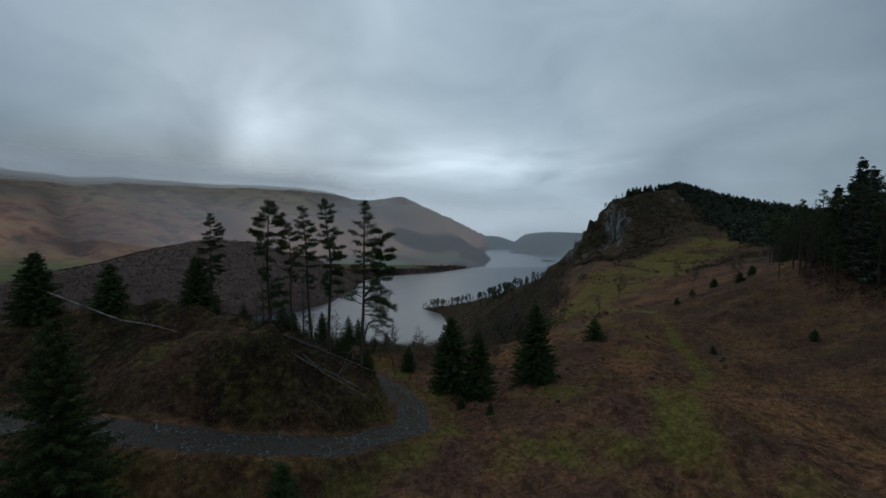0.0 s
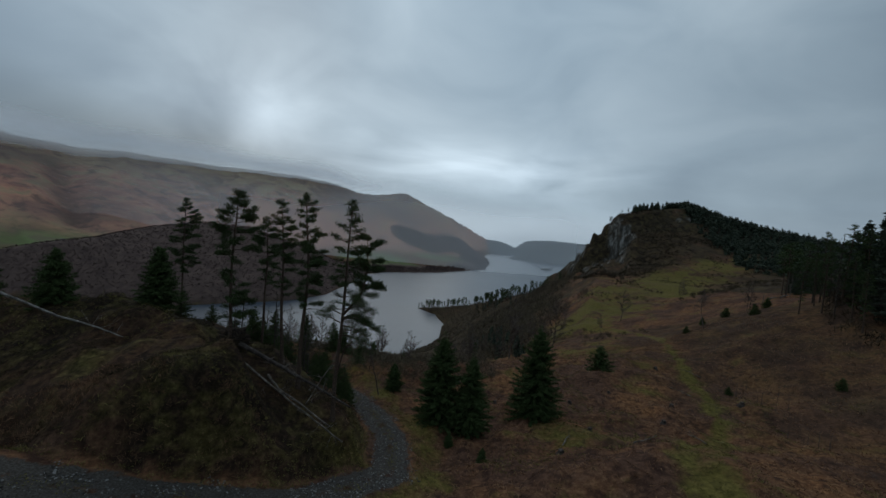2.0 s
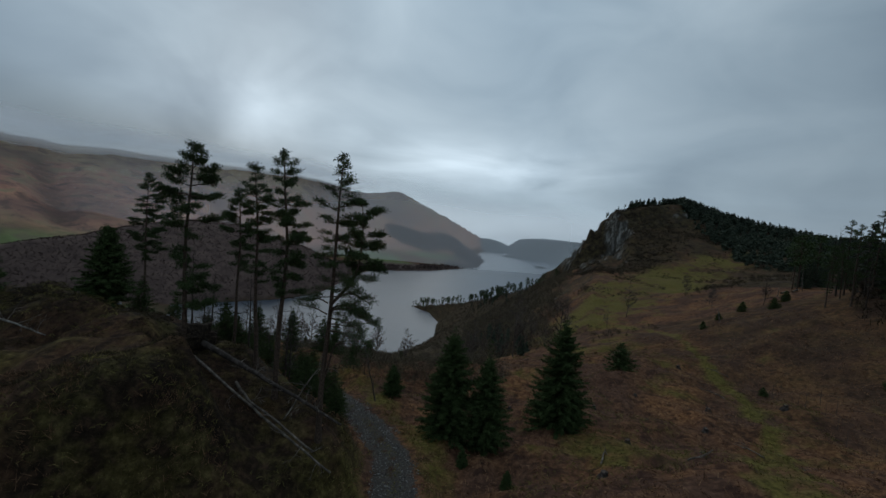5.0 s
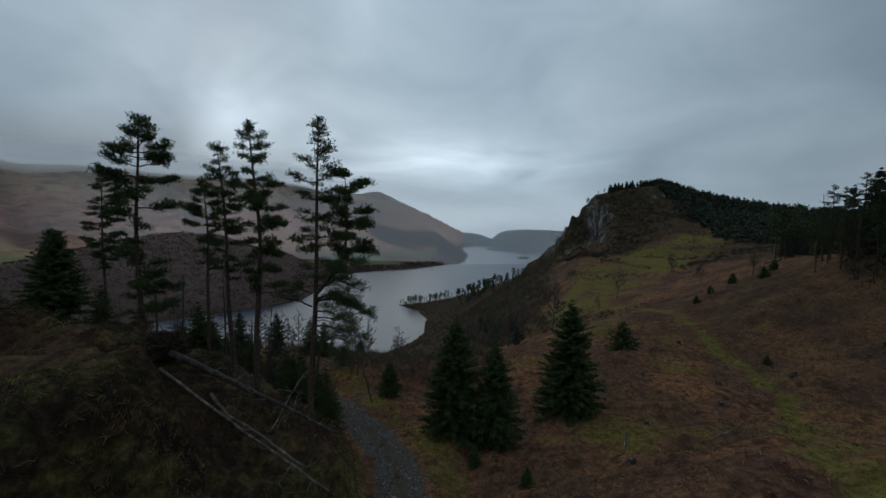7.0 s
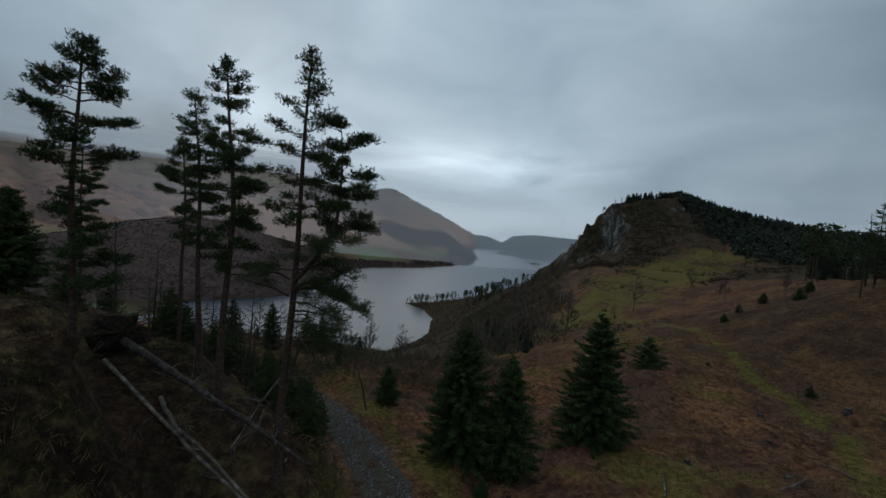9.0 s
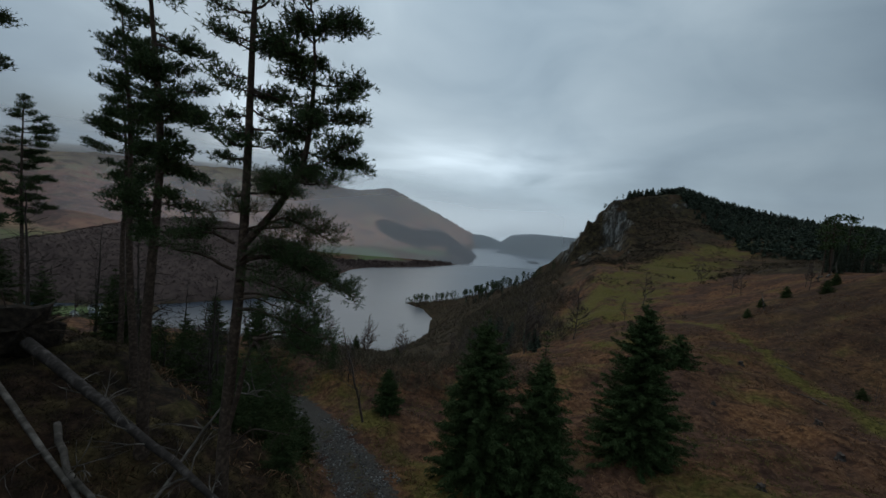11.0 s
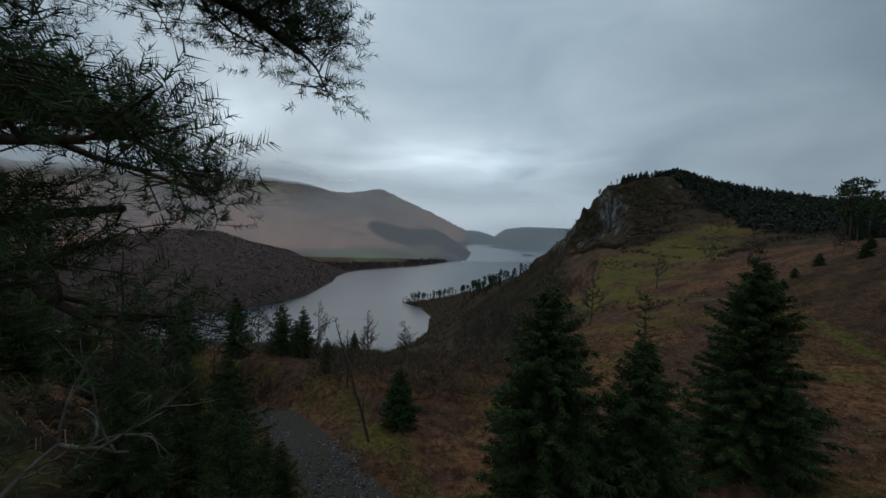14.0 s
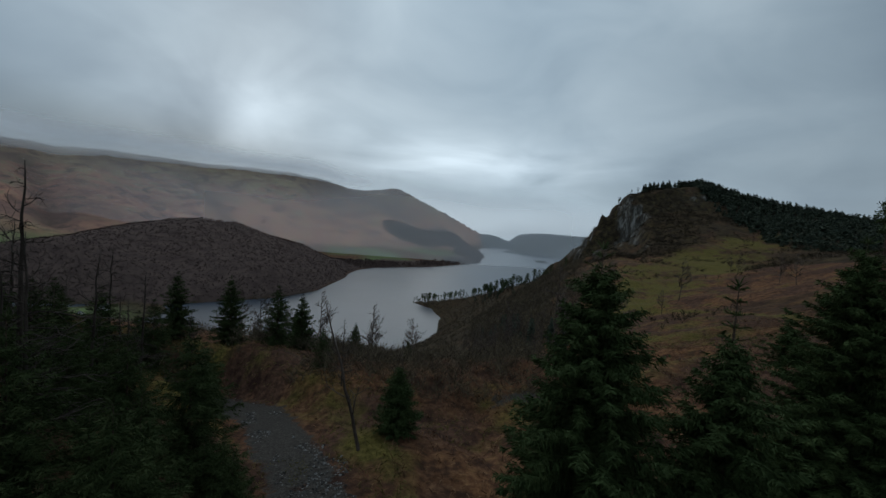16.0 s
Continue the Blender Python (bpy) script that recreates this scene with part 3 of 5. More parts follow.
    # both gully lines darkened with the wood colour, no trees there
    wood = np.maximum(wood, 0.75 * np.exp(-(np.minimum(along(X, Y, GULLY)[0], along(X, Y, GULLY_TWO)[0]) / 34) ** 2))
    wood = np.maximum(wood, np.clip((230 - fw) / 60, 0, 1) * (Z > 2))
    heath = np.maximum(heath, ((Z < 112) & (r > 130) & (r < 1200) & (e < 0)) * 0.9)
    masks = {
        "grass": np.clip(green, 0, 1),
        "moor": np.clip((Z - 30) / 25, 0, 1) * ((r > 1300) | ((X < -640) & (Y > 300) & (hw > 280))),
        "field": np.maximum(np.clip((44 - Z) / 10, 0, 1) * (r > 1250) * (e > 60) * np.clip(0.75 + 2.4 * fbm(X, Y, 190, 3, 89), 0, 1), mound(X, Y, -480, 545, 70, 60, 1.2) * (Z < 25) + mound(X, Y, -1080, 1080, 190, 120, 1.0, 45)),
        "heath": np.clip(heath, 0, 1),
        # peaty knoll and pine bank, darkened in colour for their shade as well
        "peat": np.clip(np.maximum(knolly, 1.1 * np.exp(-np.hypot((X + 14) / 9.5, (Y - 44) / 9.0) ** 4) * (td > 2.4)) * (0.85 + 0.5 * fbm(X, Y, 4, 3, 71)), 0, 1),
        "wood": wood,
        # far headland and western fell, where haze is painted into the ground
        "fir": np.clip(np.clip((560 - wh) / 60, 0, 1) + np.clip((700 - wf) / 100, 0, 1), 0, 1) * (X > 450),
        "rock": steep,
        "gravel": np.maximum(np.clip((1.9 - td) / 0.9, 0, 1) * (1 - 0.5 * np.exp(-(td / 0.45) ** 2) * (Y < 56)), mound(X, Y, 3.5, 67.5, 3.0, 1.3, 0.8, 12) + mound(X, Y, -432, 545, 22, 14, 0.9)),
    }
    for name, m in masks.items():
        at = me.attributes.new(name, "FLOAT", "POINT")
        at.data.foreach_set("value", np.ascontiguousarray(m, dtype=np.float32).ravel())
    ob = new("ground", me)
    tagged(ob, "bracken and grass hillside falling to a wooded lake valley", "ground", kind="structure")
    return ob


ground = build_ground()
water_geo = Geo()
water_geo.add([(-1200, 300, 0), (1700, 300, 0), (1700, 4940, 0), (-1200, 4940, 0)], [(0, 1, 2), (0, 2, 3)])
water = tagged(new("water", water_geo.mesh("water", WATER)), "grey wind-ruffled reservoir lake between the fells", "water", kind="structure")


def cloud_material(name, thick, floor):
    """A see-through cloud or haze sheet: scatters light both ways, thinning out by its own ragged edge."""
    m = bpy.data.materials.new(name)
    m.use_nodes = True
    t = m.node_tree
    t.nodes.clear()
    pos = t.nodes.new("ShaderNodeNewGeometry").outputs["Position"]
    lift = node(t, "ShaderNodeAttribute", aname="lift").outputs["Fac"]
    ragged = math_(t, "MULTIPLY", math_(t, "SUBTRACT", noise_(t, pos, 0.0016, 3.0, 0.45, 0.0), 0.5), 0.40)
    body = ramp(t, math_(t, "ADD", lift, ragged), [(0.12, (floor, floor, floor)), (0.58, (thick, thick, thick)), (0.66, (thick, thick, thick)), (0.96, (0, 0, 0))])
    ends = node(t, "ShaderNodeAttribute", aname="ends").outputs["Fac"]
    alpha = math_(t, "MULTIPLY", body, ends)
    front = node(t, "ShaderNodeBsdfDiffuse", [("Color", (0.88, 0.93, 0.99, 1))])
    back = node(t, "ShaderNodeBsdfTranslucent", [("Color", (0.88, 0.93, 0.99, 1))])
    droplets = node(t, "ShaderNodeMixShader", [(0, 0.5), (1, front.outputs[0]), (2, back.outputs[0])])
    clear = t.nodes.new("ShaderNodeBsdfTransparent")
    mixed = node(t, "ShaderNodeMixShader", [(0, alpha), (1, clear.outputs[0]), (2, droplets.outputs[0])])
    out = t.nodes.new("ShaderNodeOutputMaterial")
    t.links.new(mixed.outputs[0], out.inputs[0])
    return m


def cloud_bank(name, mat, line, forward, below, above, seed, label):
    """A billowing sheet of cloud or haze along a line: (x, y, height) of the line, how far it hangs under and over it.
    """
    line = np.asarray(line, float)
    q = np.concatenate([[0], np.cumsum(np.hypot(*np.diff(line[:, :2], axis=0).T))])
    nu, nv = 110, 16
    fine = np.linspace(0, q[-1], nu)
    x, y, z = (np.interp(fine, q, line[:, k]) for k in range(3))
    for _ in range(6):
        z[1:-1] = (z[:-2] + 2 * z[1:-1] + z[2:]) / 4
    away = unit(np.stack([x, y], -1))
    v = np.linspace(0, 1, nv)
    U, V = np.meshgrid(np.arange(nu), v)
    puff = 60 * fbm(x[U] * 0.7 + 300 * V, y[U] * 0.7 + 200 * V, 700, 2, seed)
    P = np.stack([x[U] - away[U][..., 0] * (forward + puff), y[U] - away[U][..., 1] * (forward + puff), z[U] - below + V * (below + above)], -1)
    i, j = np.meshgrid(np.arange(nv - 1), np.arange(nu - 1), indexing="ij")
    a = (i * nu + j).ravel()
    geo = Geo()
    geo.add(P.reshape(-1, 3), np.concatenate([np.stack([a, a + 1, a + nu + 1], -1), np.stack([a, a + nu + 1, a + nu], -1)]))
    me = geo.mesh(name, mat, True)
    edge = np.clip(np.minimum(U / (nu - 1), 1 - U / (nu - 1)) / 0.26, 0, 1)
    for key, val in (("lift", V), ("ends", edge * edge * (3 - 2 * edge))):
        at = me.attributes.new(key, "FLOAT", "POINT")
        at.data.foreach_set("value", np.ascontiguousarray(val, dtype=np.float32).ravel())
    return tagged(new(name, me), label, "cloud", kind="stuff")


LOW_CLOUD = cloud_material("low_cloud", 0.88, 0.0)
# added sheet across the valley, pales the far fells in place of aerial haze
HAZE_SHEET = cloud_material("distance_haze", 0.27, 0.27)
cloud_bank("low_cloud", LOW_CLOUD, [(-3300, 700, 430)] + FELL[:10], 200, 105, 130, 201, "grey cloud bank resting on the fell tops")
cloud_bank("haze_sheet", HAZE_SHEET, [(-1500, 1250, 60), (-900, 1500, 60), (-500, 1620, 60), (300, 1800, 60), (800, 1900, 60), (1300, 1800, 60)], 0, 60, 330, 203, "see-through sheet across the lake valley standing in for distance haze")


def islet(x, y, rx, ry):
    """A low wooded islet."""
    n, rings = 20, ((1.0, -1.0), (0.92, 0.8), (0.6, 3.2), (0.25, 4.6))
    ang = np.linspace(0, 6.283, n, endpoint=False)
    wob = 1 + 0.18 * np.sin(3 * ang + 1) + 0.1 * np.sin(7 * ang)
    v = np.concatenate([np.stack([rx * f * wob * np.cos(ang), ry * f * wob * np.sin(ang), np.full(n, h)], -1) for f, h in rings] + [np.array([(0, 0, 5.0)])])
    f = []
    for k in range(3):
        for j in range(n):
            p, q = k * n + j, k * n + (j + 1) % n
            f += [(p, q, q + n), (p, q + n, p + n)]
    f += [(3 * n + j, 3 * n + (j + 1) % n, 4 * n) for j in range(n)]
    thing, soil, trees = new("islet"), Geo(), Geo()
    soil.add(v, f)
    part("shore", soil, HEATHER, thing)
    r = np.random.default_rng(17)
    a, d = r.uniform(0, 6.28, 260), r.random(260) ** 0.5 * 0.85
    p = np.stack([rx * d * np.cos(a), ry * d * np.sin(a), 4.6 * (1 - d)], -1)
    for _ in range(6):
        blades(trees, p + r.normal(size=p.shape) * (1.2, 1.2, 0.8), r.normal(size=p.shape) * (0.5, 0.5, 0.2) + (0, 0, 0.8), r.uniform(4, 9, 260), 2.0, r)
    part("trees", trees, FIRS, thing)
    thing.location = (x, y, 0)
    return tagged(thing, "small dark wooded islet in the lake", "island")


islet(600, 2240, 34, 20)

# ---- trees ----


def smooth_line(pts, n):
    """A bent line through a few places, rounded and resampled."""
    pts = np.asarray(pts, float)
    q = np.concatenate([[0], np.cumsum(np.linalg.norm(np.diff(pts, axis=0), axis=1))])
    fine = np.linspace(0, q[-1], n)
    line = np.stack([np.interp(fine, q, pts[:, k]) for k in range(3)], -1)
    for _ in range(3):
        line[1:-1] = (line[:-2] + 2 * line[1:-1] + line[2:]) / 4
    return line


def pine_tree(seed, stem, r0, profile, every=0.46, dense=1.0, boughs=(), forks=(), dead=(), fine=0.0, drift=0.25):
    """A Scots pine. stem: the trunk's line from its foot; profile: (metres below the top, reach upwind, reach downwind);
    boughs and forks: limbs of their own; dead: bare limbs; fine: the height up to which each needle is drawn."""
    rng = np.random.default_rng(seed)
    tree = new("scots_pine")
    wood, crown = Geo(), Geo()
    tips, ways = [], []
    line = smooth_line(stem, 26)
    top = line[-1, 2]
    u = np.linspace(0, 1, 26)
    line[:, :2] += np.stack([0.06 * np.sin(u * 9 + seed), 0.05 * np.cos(u * 7 + seed)], -1) * np.minimum(u * 4, 1)[:, None]
    rad = r0 * (1 - u) ** 0.75 + 0.018
    rad[0] *= 1.5
    rad[1] *= 1.15
    tube(wood, line, rad, 10)

    def spot(z):
        return np.array([np.interp(z, line[:, 2], line[:, k]) for k in range(3)])

    def spray(c, d, length, k):
        """A side branch and the needle shoots along it."""
        m = 5
        pts = [np.asarray(c, float)]
        for _ in range(m - 1):
            d = unit(d + rng.normal(size=3) * 0.20 + (0, 0, 0.07))
            pts.append(pts[-1] + d * length / (m - 1))
        pts = np.array(pts)
        tube(wood, pts, np.linspace(0.008 + 0.008 * length, 0.004, m), 4)
        count = max(4, int(1.15 * dense * k * (length + 0.12)))
        q = 1 - 0.75 * rng.random(count) ** 1.3
        p = np.stack([np.interp(q, np.linspace(0, 1, m), pts[:, a]) for a in range(3)], -1)
        off = np.clip(rng.normal(size=(count, 3)), -1.7, 1.7) * (0.13, 0.13, 0.075)
        if fine:
            for e in range(0, count, 3):
                tube(wood, [p[e], p[e] + off[e]], [0.004, 0.003], 3)
        tips.append(p + off)
        ways.append(unit(off * (1, 1, 0.6) + d * 0.10 + (0, 0, 0.12)))

    def limb(pts, r, bare=0.30, k=34.0, side=0.42):
        pts = np.asarray(pts, float)
        length = np.linalg.norm(np.diff(pts, axis=0), axis=1).sum()
        n = 10
        line_l = smooth_line(pts, n)
        line_l[1:] += np.cumsum(rng.normal(size=(n - 1, 3)), 0) * 0.022 * length ** 0.5
        tube(wood, line_l, r * np.linspace(1, 0.22, n) + 0.004, 6)
        t = np.linspace(0, 1, n)
        way = np.gradient(line_l, axis=0)
        sgn = 1
        for q in np.arange(bare, 1.0, (0.12 if fine else 0.15) / length):
            c = np.array([np.interp(q, t, line_l[:, a]) for a in range(3)])
            f = unit(np.array([np.interp(q, t, way[:, a]) for a in range(3)]))
            across = unit(np.cross(f, (0, 0, 1))) * sgn
            sgn = -sgn
            ln = min(1.0, side * length) * (1.12 - 0.62 * q) * rng.uniform(0.55, 1.15)
            spray(c, unit(f * 0.75 + across * rng.uniform(0.5, 1.0) + (0, 0, rng.normal(0.22, 0.30))), ln, k)
        spray(line_l[-1], unit(way[-1]), 0.28, k)

    prof = np.asarray(profile, float)
    d = 0.35
    while d < prof[-1, 0]:
        left, right = np.interp(d, prof[:, 0], prof[:, 1]), np.interp(d, prof[:, 0], prof[:, 2])
        for az in (rng.normal(0, 0.75), rng.normal(math.pi, 0.8), rng.normal(0, 1.2) + rng.choice([-1.4, 1.4])):
            w = 0.5 + 0.5 * math.cos(az)
            reach = (left + (right - left) * w) * (1.0 if abs(math.cos(az)) > 0.5 else 0.85) * rng.uniform(0.60, 1.10)
            if reach < 0.28 or rng.random() < drift * min(1.0, d / 3):
                continue
            z = top - d - 0.36 * reach * max(0.0, 1 - d / 5) + rng.normal(0, 0.10)
            b = spot(z)
            h = np.array((math.cos(az), math.sin(az), 0.0))
            rise = 0.42 * max(0.0, 1 - d / 4.0) + rng.normal(0.03, 0.10)
            reach *= min(1.0, 0.45 + 0.22 * d)
            e = b + h * reach * 0.86 + (0, 0, rise * reach)
            m1 = b + h * reach * 0.35 + (0, 0, (0.42 * rise - 0.03) * reach)
            m2 = b + h * reach * 0.65 + (0, 0, (0.62 * rise - 0.05) * reach)
            limb([b, m1, m2, e], 0.010 + 0.015 * reach, 0.36, 26.0 if fine else 78.0)
        d += every * rng.uniform(0.75, 1.3)
    for k in range(6):
        spray(spot(top - 0.25 - 0.12 * k), unit(rng.normal(size=3) * (1, 1, 0.2) + (0, 0, 0.7)), 0.35, 40)
    for pts, r in boughs:
        limb(pts, r, 0.38, 62.0 if pts[0][2] > 7.9 else 38.0, 0.34)
    for pts, r1, reach in forks:
        bent = smooth_line(pts, 16)
        tube(wood, bent, r1 * np.linspace(1, 0.2, 16), 8)
        for k in range(4, 16):
            for _ in range(2):
                az = rng.normal(-0.1, 1.5)
                h = np.array((math.cos(az), math.sin(az), rng.normal(0.12, 0.15)))
                ln = reach * (0.65 + 0.5 * rng.random()) * (1.15 - 0.045 * (k - 5))
                limb([bent[k], bent[k] + h * ln * 0.5 + (0, 0, -0.04), bent[k] + h * ln], 0.026, 0.36, 46.0, 0.5)
    for pts, r in dead:
        bent = smooth_line(pts, 10) + np.concatenate([np.zeros((1, 3)), np.cumsum(rng.normal(size=(9, 3)), 0) * 0.03])
        tube(wood, bent, r * np.linspace(1, 0.25, 10), 6)
        for k in range(4, 10):
            w = unit(bent[k] - bent[k - 1] + rng.normal(size=3) * 0.6)
            e1 = bent[k] + w * 0.22
            tube(wood, [bent[k], e1, e1 + unit(w + rng.normal(size=3) * 0.5) * 0.2], [0.010, 0.007, 0.003], 4)
    foot = top - prof[-1, 0]
    for _ in range(9):
        z = rng.uniform(0.25 * foot, foot + 0.15 * prof[-1, 0])
        az, ln = rng.uniform(0, 6.28), rng.uniform(0.3, 1.1)
        b = spot(z)
        h = np.array((math.cos(az), math.sin(az), 0.0))
        tube(wood, [b, b + h * ln * 0.5 + (0, 0, -0.05), b + h * ln + (0, 0, rng.uniform(-0.2, 0.15))], [0.018, 0.012, 0.004], 4)
    p, w = np.concatenate(tips), np.concatenate(ways)
    close = (p[:, 2] < fine) if fine else np.zeros(len(p), bool)
    for g in range(24):
        q, v = p[close], w[close]
        out = rng.normal(size=q.shape)
        blades(crown, q + v * (g / 24 * 0.12), v * 0.55 + unit(out - v * (out * v).sum(-1, keepdims=True)), rng.uniform(0.045, 0.068, len(q)), 0.0052, rng)
    q, v = p[~close], w[~close]
    for g in range(6):
        blades(crown, q + v * (g / 6 * 0.08), v * 0.6 + rng.normal(size=q.shape) * 0.75, rng.uniform(0.085, 0.14, len(q)), 0.028, rng)
    part("trunk", wood, BARK, tree, smooth=True)
    part("crown", crown, NEEDLE, tree, "dark green needle plates")
    return tree


def spruce_tree(seed, tall, wide, dense=1.0, mat=None, twig=0.30, name="spruce_tree", thick=0.24, leader=0.0):
    """A spruce: whorls of drooping branches, each hung with sprays."""
    rng = np.random.default_rng(seed)
    tree = new(name)
    trunk, crown = Geo(), Geo()
    tube(trunk, [(0, 0, -0.5), (0.03, 0, tall * 0.4), (0, 0.02, tall * 0.8), (0, 0, tall)], [0.012 * tall + 0.02, 0.009 * tall, 0.004 * tall, 0.008], 7)
    z = 0.03 * tall
    body = tall - leader * 0.75
    while z < body * 0.985:
        f = z / body
        r = wide * ((1 - f) ** 0.62) * (0.8 + 0.2 * min(1, f / 0.15)) * rng.uniform(0.75, 1.2) + 0.06
        n = max(4, int((5 + 4 * (1 - f)) * min(1.4, dense)))
        off = rng.uniform(0, 6.28)
        for k in range(n):
            az = off + 6.283 * k / n + rng.normal(0, 0.2)
            ln = r * rng.uniform(0.62, 1.14)
            m = max(5, int(ln * 13 * dense))
            q = np.sort(rng.uniform(0.08, 1, m))
            d = np.array((math.cos(az), math.sin(az)))
            droop = (0.5 * (1 - f) - 0.28) * ln
            zj = z + rng.normal() * 0.17 * max(1.0, tall / 9)
            base = np.stack([d[0] * ln * q, d[1] * ln * q, zj - droop * q + 0.22 * ln * np.maximum(q - 0.6, 0) ** 1.2], -1)
            for sgn in (-1, 1):
                w = np.stack([np.full(m, d[0]), np.full(m, d[1]), rng.normal(-0.1, 0.3, m)], -1) * 0.9 + np.array((-d[1], d[0], 0)) * sgn * rng.uniform(0.5, 1.6, (m, 1))
                lens = (twig * (0.55 + 0.6 * ln * (1 - 0.55 * q) / max(0.6, wide)) + 0.15 * ln * (1 - q)) * rng.uniform(0.7, 1.3, m)
                blades(crown, base + rng.normal(size=(m, 3)) * 0.05, w, lens, thick * twig, rng)
                hang = np.stack([w[:, 0] * 0.5, w[:, 1] * 0.5, np.full(m, -0.6)], -1) + rng.normal(size=(m, 3)) * 0.2
                blades(crown, base + rng.normal(size=(m, 3)) * 0.05, hang, lens * 0.8, thick * twig, rng)
        z += (0.20 + 0.10 * (1 - f)) * max(0.6, tall / 11) / dense ** 0.5
    for zl in np.arange(body - 0.3, tall - 0.12, 0.34):
        left = (tall - zl) / max(leader, 0.5)
        for az in rng.uniform(0, 6.28) + np.arange(5) * 1.257 + rng.normal(size=5) * 0.25:
            ln = rng.uniform(0.25, 0.42) * (0.5 + 0.8 * min(1.0, left))
            q = np.linspace(0.1, 1, 8)[:, None]
            arm = (0, 0, zl) + q * np.array((math.cos(az), math.sin(az), 0.35)) * ln
            tube(trunk, arm[[0, 4, 7]], [0.012, 0.008, 0.003], 3)
            for _ in range(3):
                blades(crown, arm, rng.normal(size=(8, 3)) * 0.6 + (math.cos(az), math.sin(az), 0.4), 0.11, 0.03, rng)
    blades(crown, np.tile((0, 0, tall - 0.15), (14, 1)), rng.normal(size=(14, 3)) * (0.5, 0.5, 0.2) + (0, 0, 0.6), 0.35, 0.04, rng)
    part("trunk", trunk, BARK, tree, smooth=True)
    part("crown", crown, mat or SPRUCE, tree)
    return tree


def bare_tree(seed, tall, spread=0.35, name="bare_tree", mat=None, levels=4, droop=0.0, forks=5, limbs_n=13, stout=1.0):
    """A leafless tree: trunk, forking limbs, fine twigs."""
    rng = np.random.default_rng(seed)
    tree = new(name)
    trunk, limbs = Geo(), Geo()
    u = np.linspace(0, 1, 12)
    line = np.stack([0.05 * tall * np.cumsum(rng.normal(size=12)) * 0.12, 0.05 * tall * np.cumsum(rng.normal(size=12)) * 0.12, -0.4 + (tall + 0.4) * u], -1)
    tube(trunk, line, 0.011 * tall * (1 - u) ** 0.8 + 0.012, 7)

    def grow(p, d, ln, r, lev):
        k = 5 if lev > 1 else 3
        pts = [p]
        for _ in range(k):
            d = unit(d + rng.normal(size=3) * 0.16 + (0, 0, 0.07 - droop))
            pts.append(pts[-1] + d * ln / k)
        tube(limbs, pts, np.linspace(r, r * 0.4, k + 1), 4 if lev > 1 else 3)
        if lev <= 1:
            return
        for _ in range(forks):
            q = rng.integers(1, k + 1)
            grow(pts[q], unit(d + rng.normal(size=3) * 0.62 + (0, 0, 0.15)), ln * rng.uniform(0.4, 0.68), r * 0.55, lev - 1)

    for f in np.linspace(0.22 if limbs_n > 20 else 0.28, 0.97, limbs_n):
        az = rng.uniform(0, 6.28)
        b = np.array([np.interp(f, u, line[:, a]) for a in range(3)])
        grow(b, unit((math.cos(az), math.sin(az), 0.55 - 2 * droop)), tall * spread * (1.15 - f) * rng.uniform(0.7, 1.2), stout * (0.0045 * tall * (1.2 - f) + 0.006), levels - 1)
    for v, f in zip(limbs.v, limbs.f):
        trunk.v.append(v)
        trunk.f.append(f + trunk.n)
    part("trunk", trunk, mat or TWIG, tree, smooth=True)
    return tree


def put(tree, x, y, turn=0.0, size=1.0, sink=0.0):
    tree.matrix_basis = pose(x, y, height(x, y) - sink, 0, 0, turn) @ Matrix.Scale(size, 4)
    return tree


def again(tree, x, y, turn=0.0, size=1.0, sink=0.0, squash=1.0):
    t = copy_thing(tree, Matrix.Identity(4))
    t.matrix_basis = pose(x, y, height(x, y) - sink, 0, 0, turn) @ Matrix.Diagonal((size, size, size * squash, 1))
    return t


PINES = "pines on the knoll"
PINE_LABEL = "tall wind-swept Scots pine with bare lower trunk"
SPR = "young spruces on the clearing"
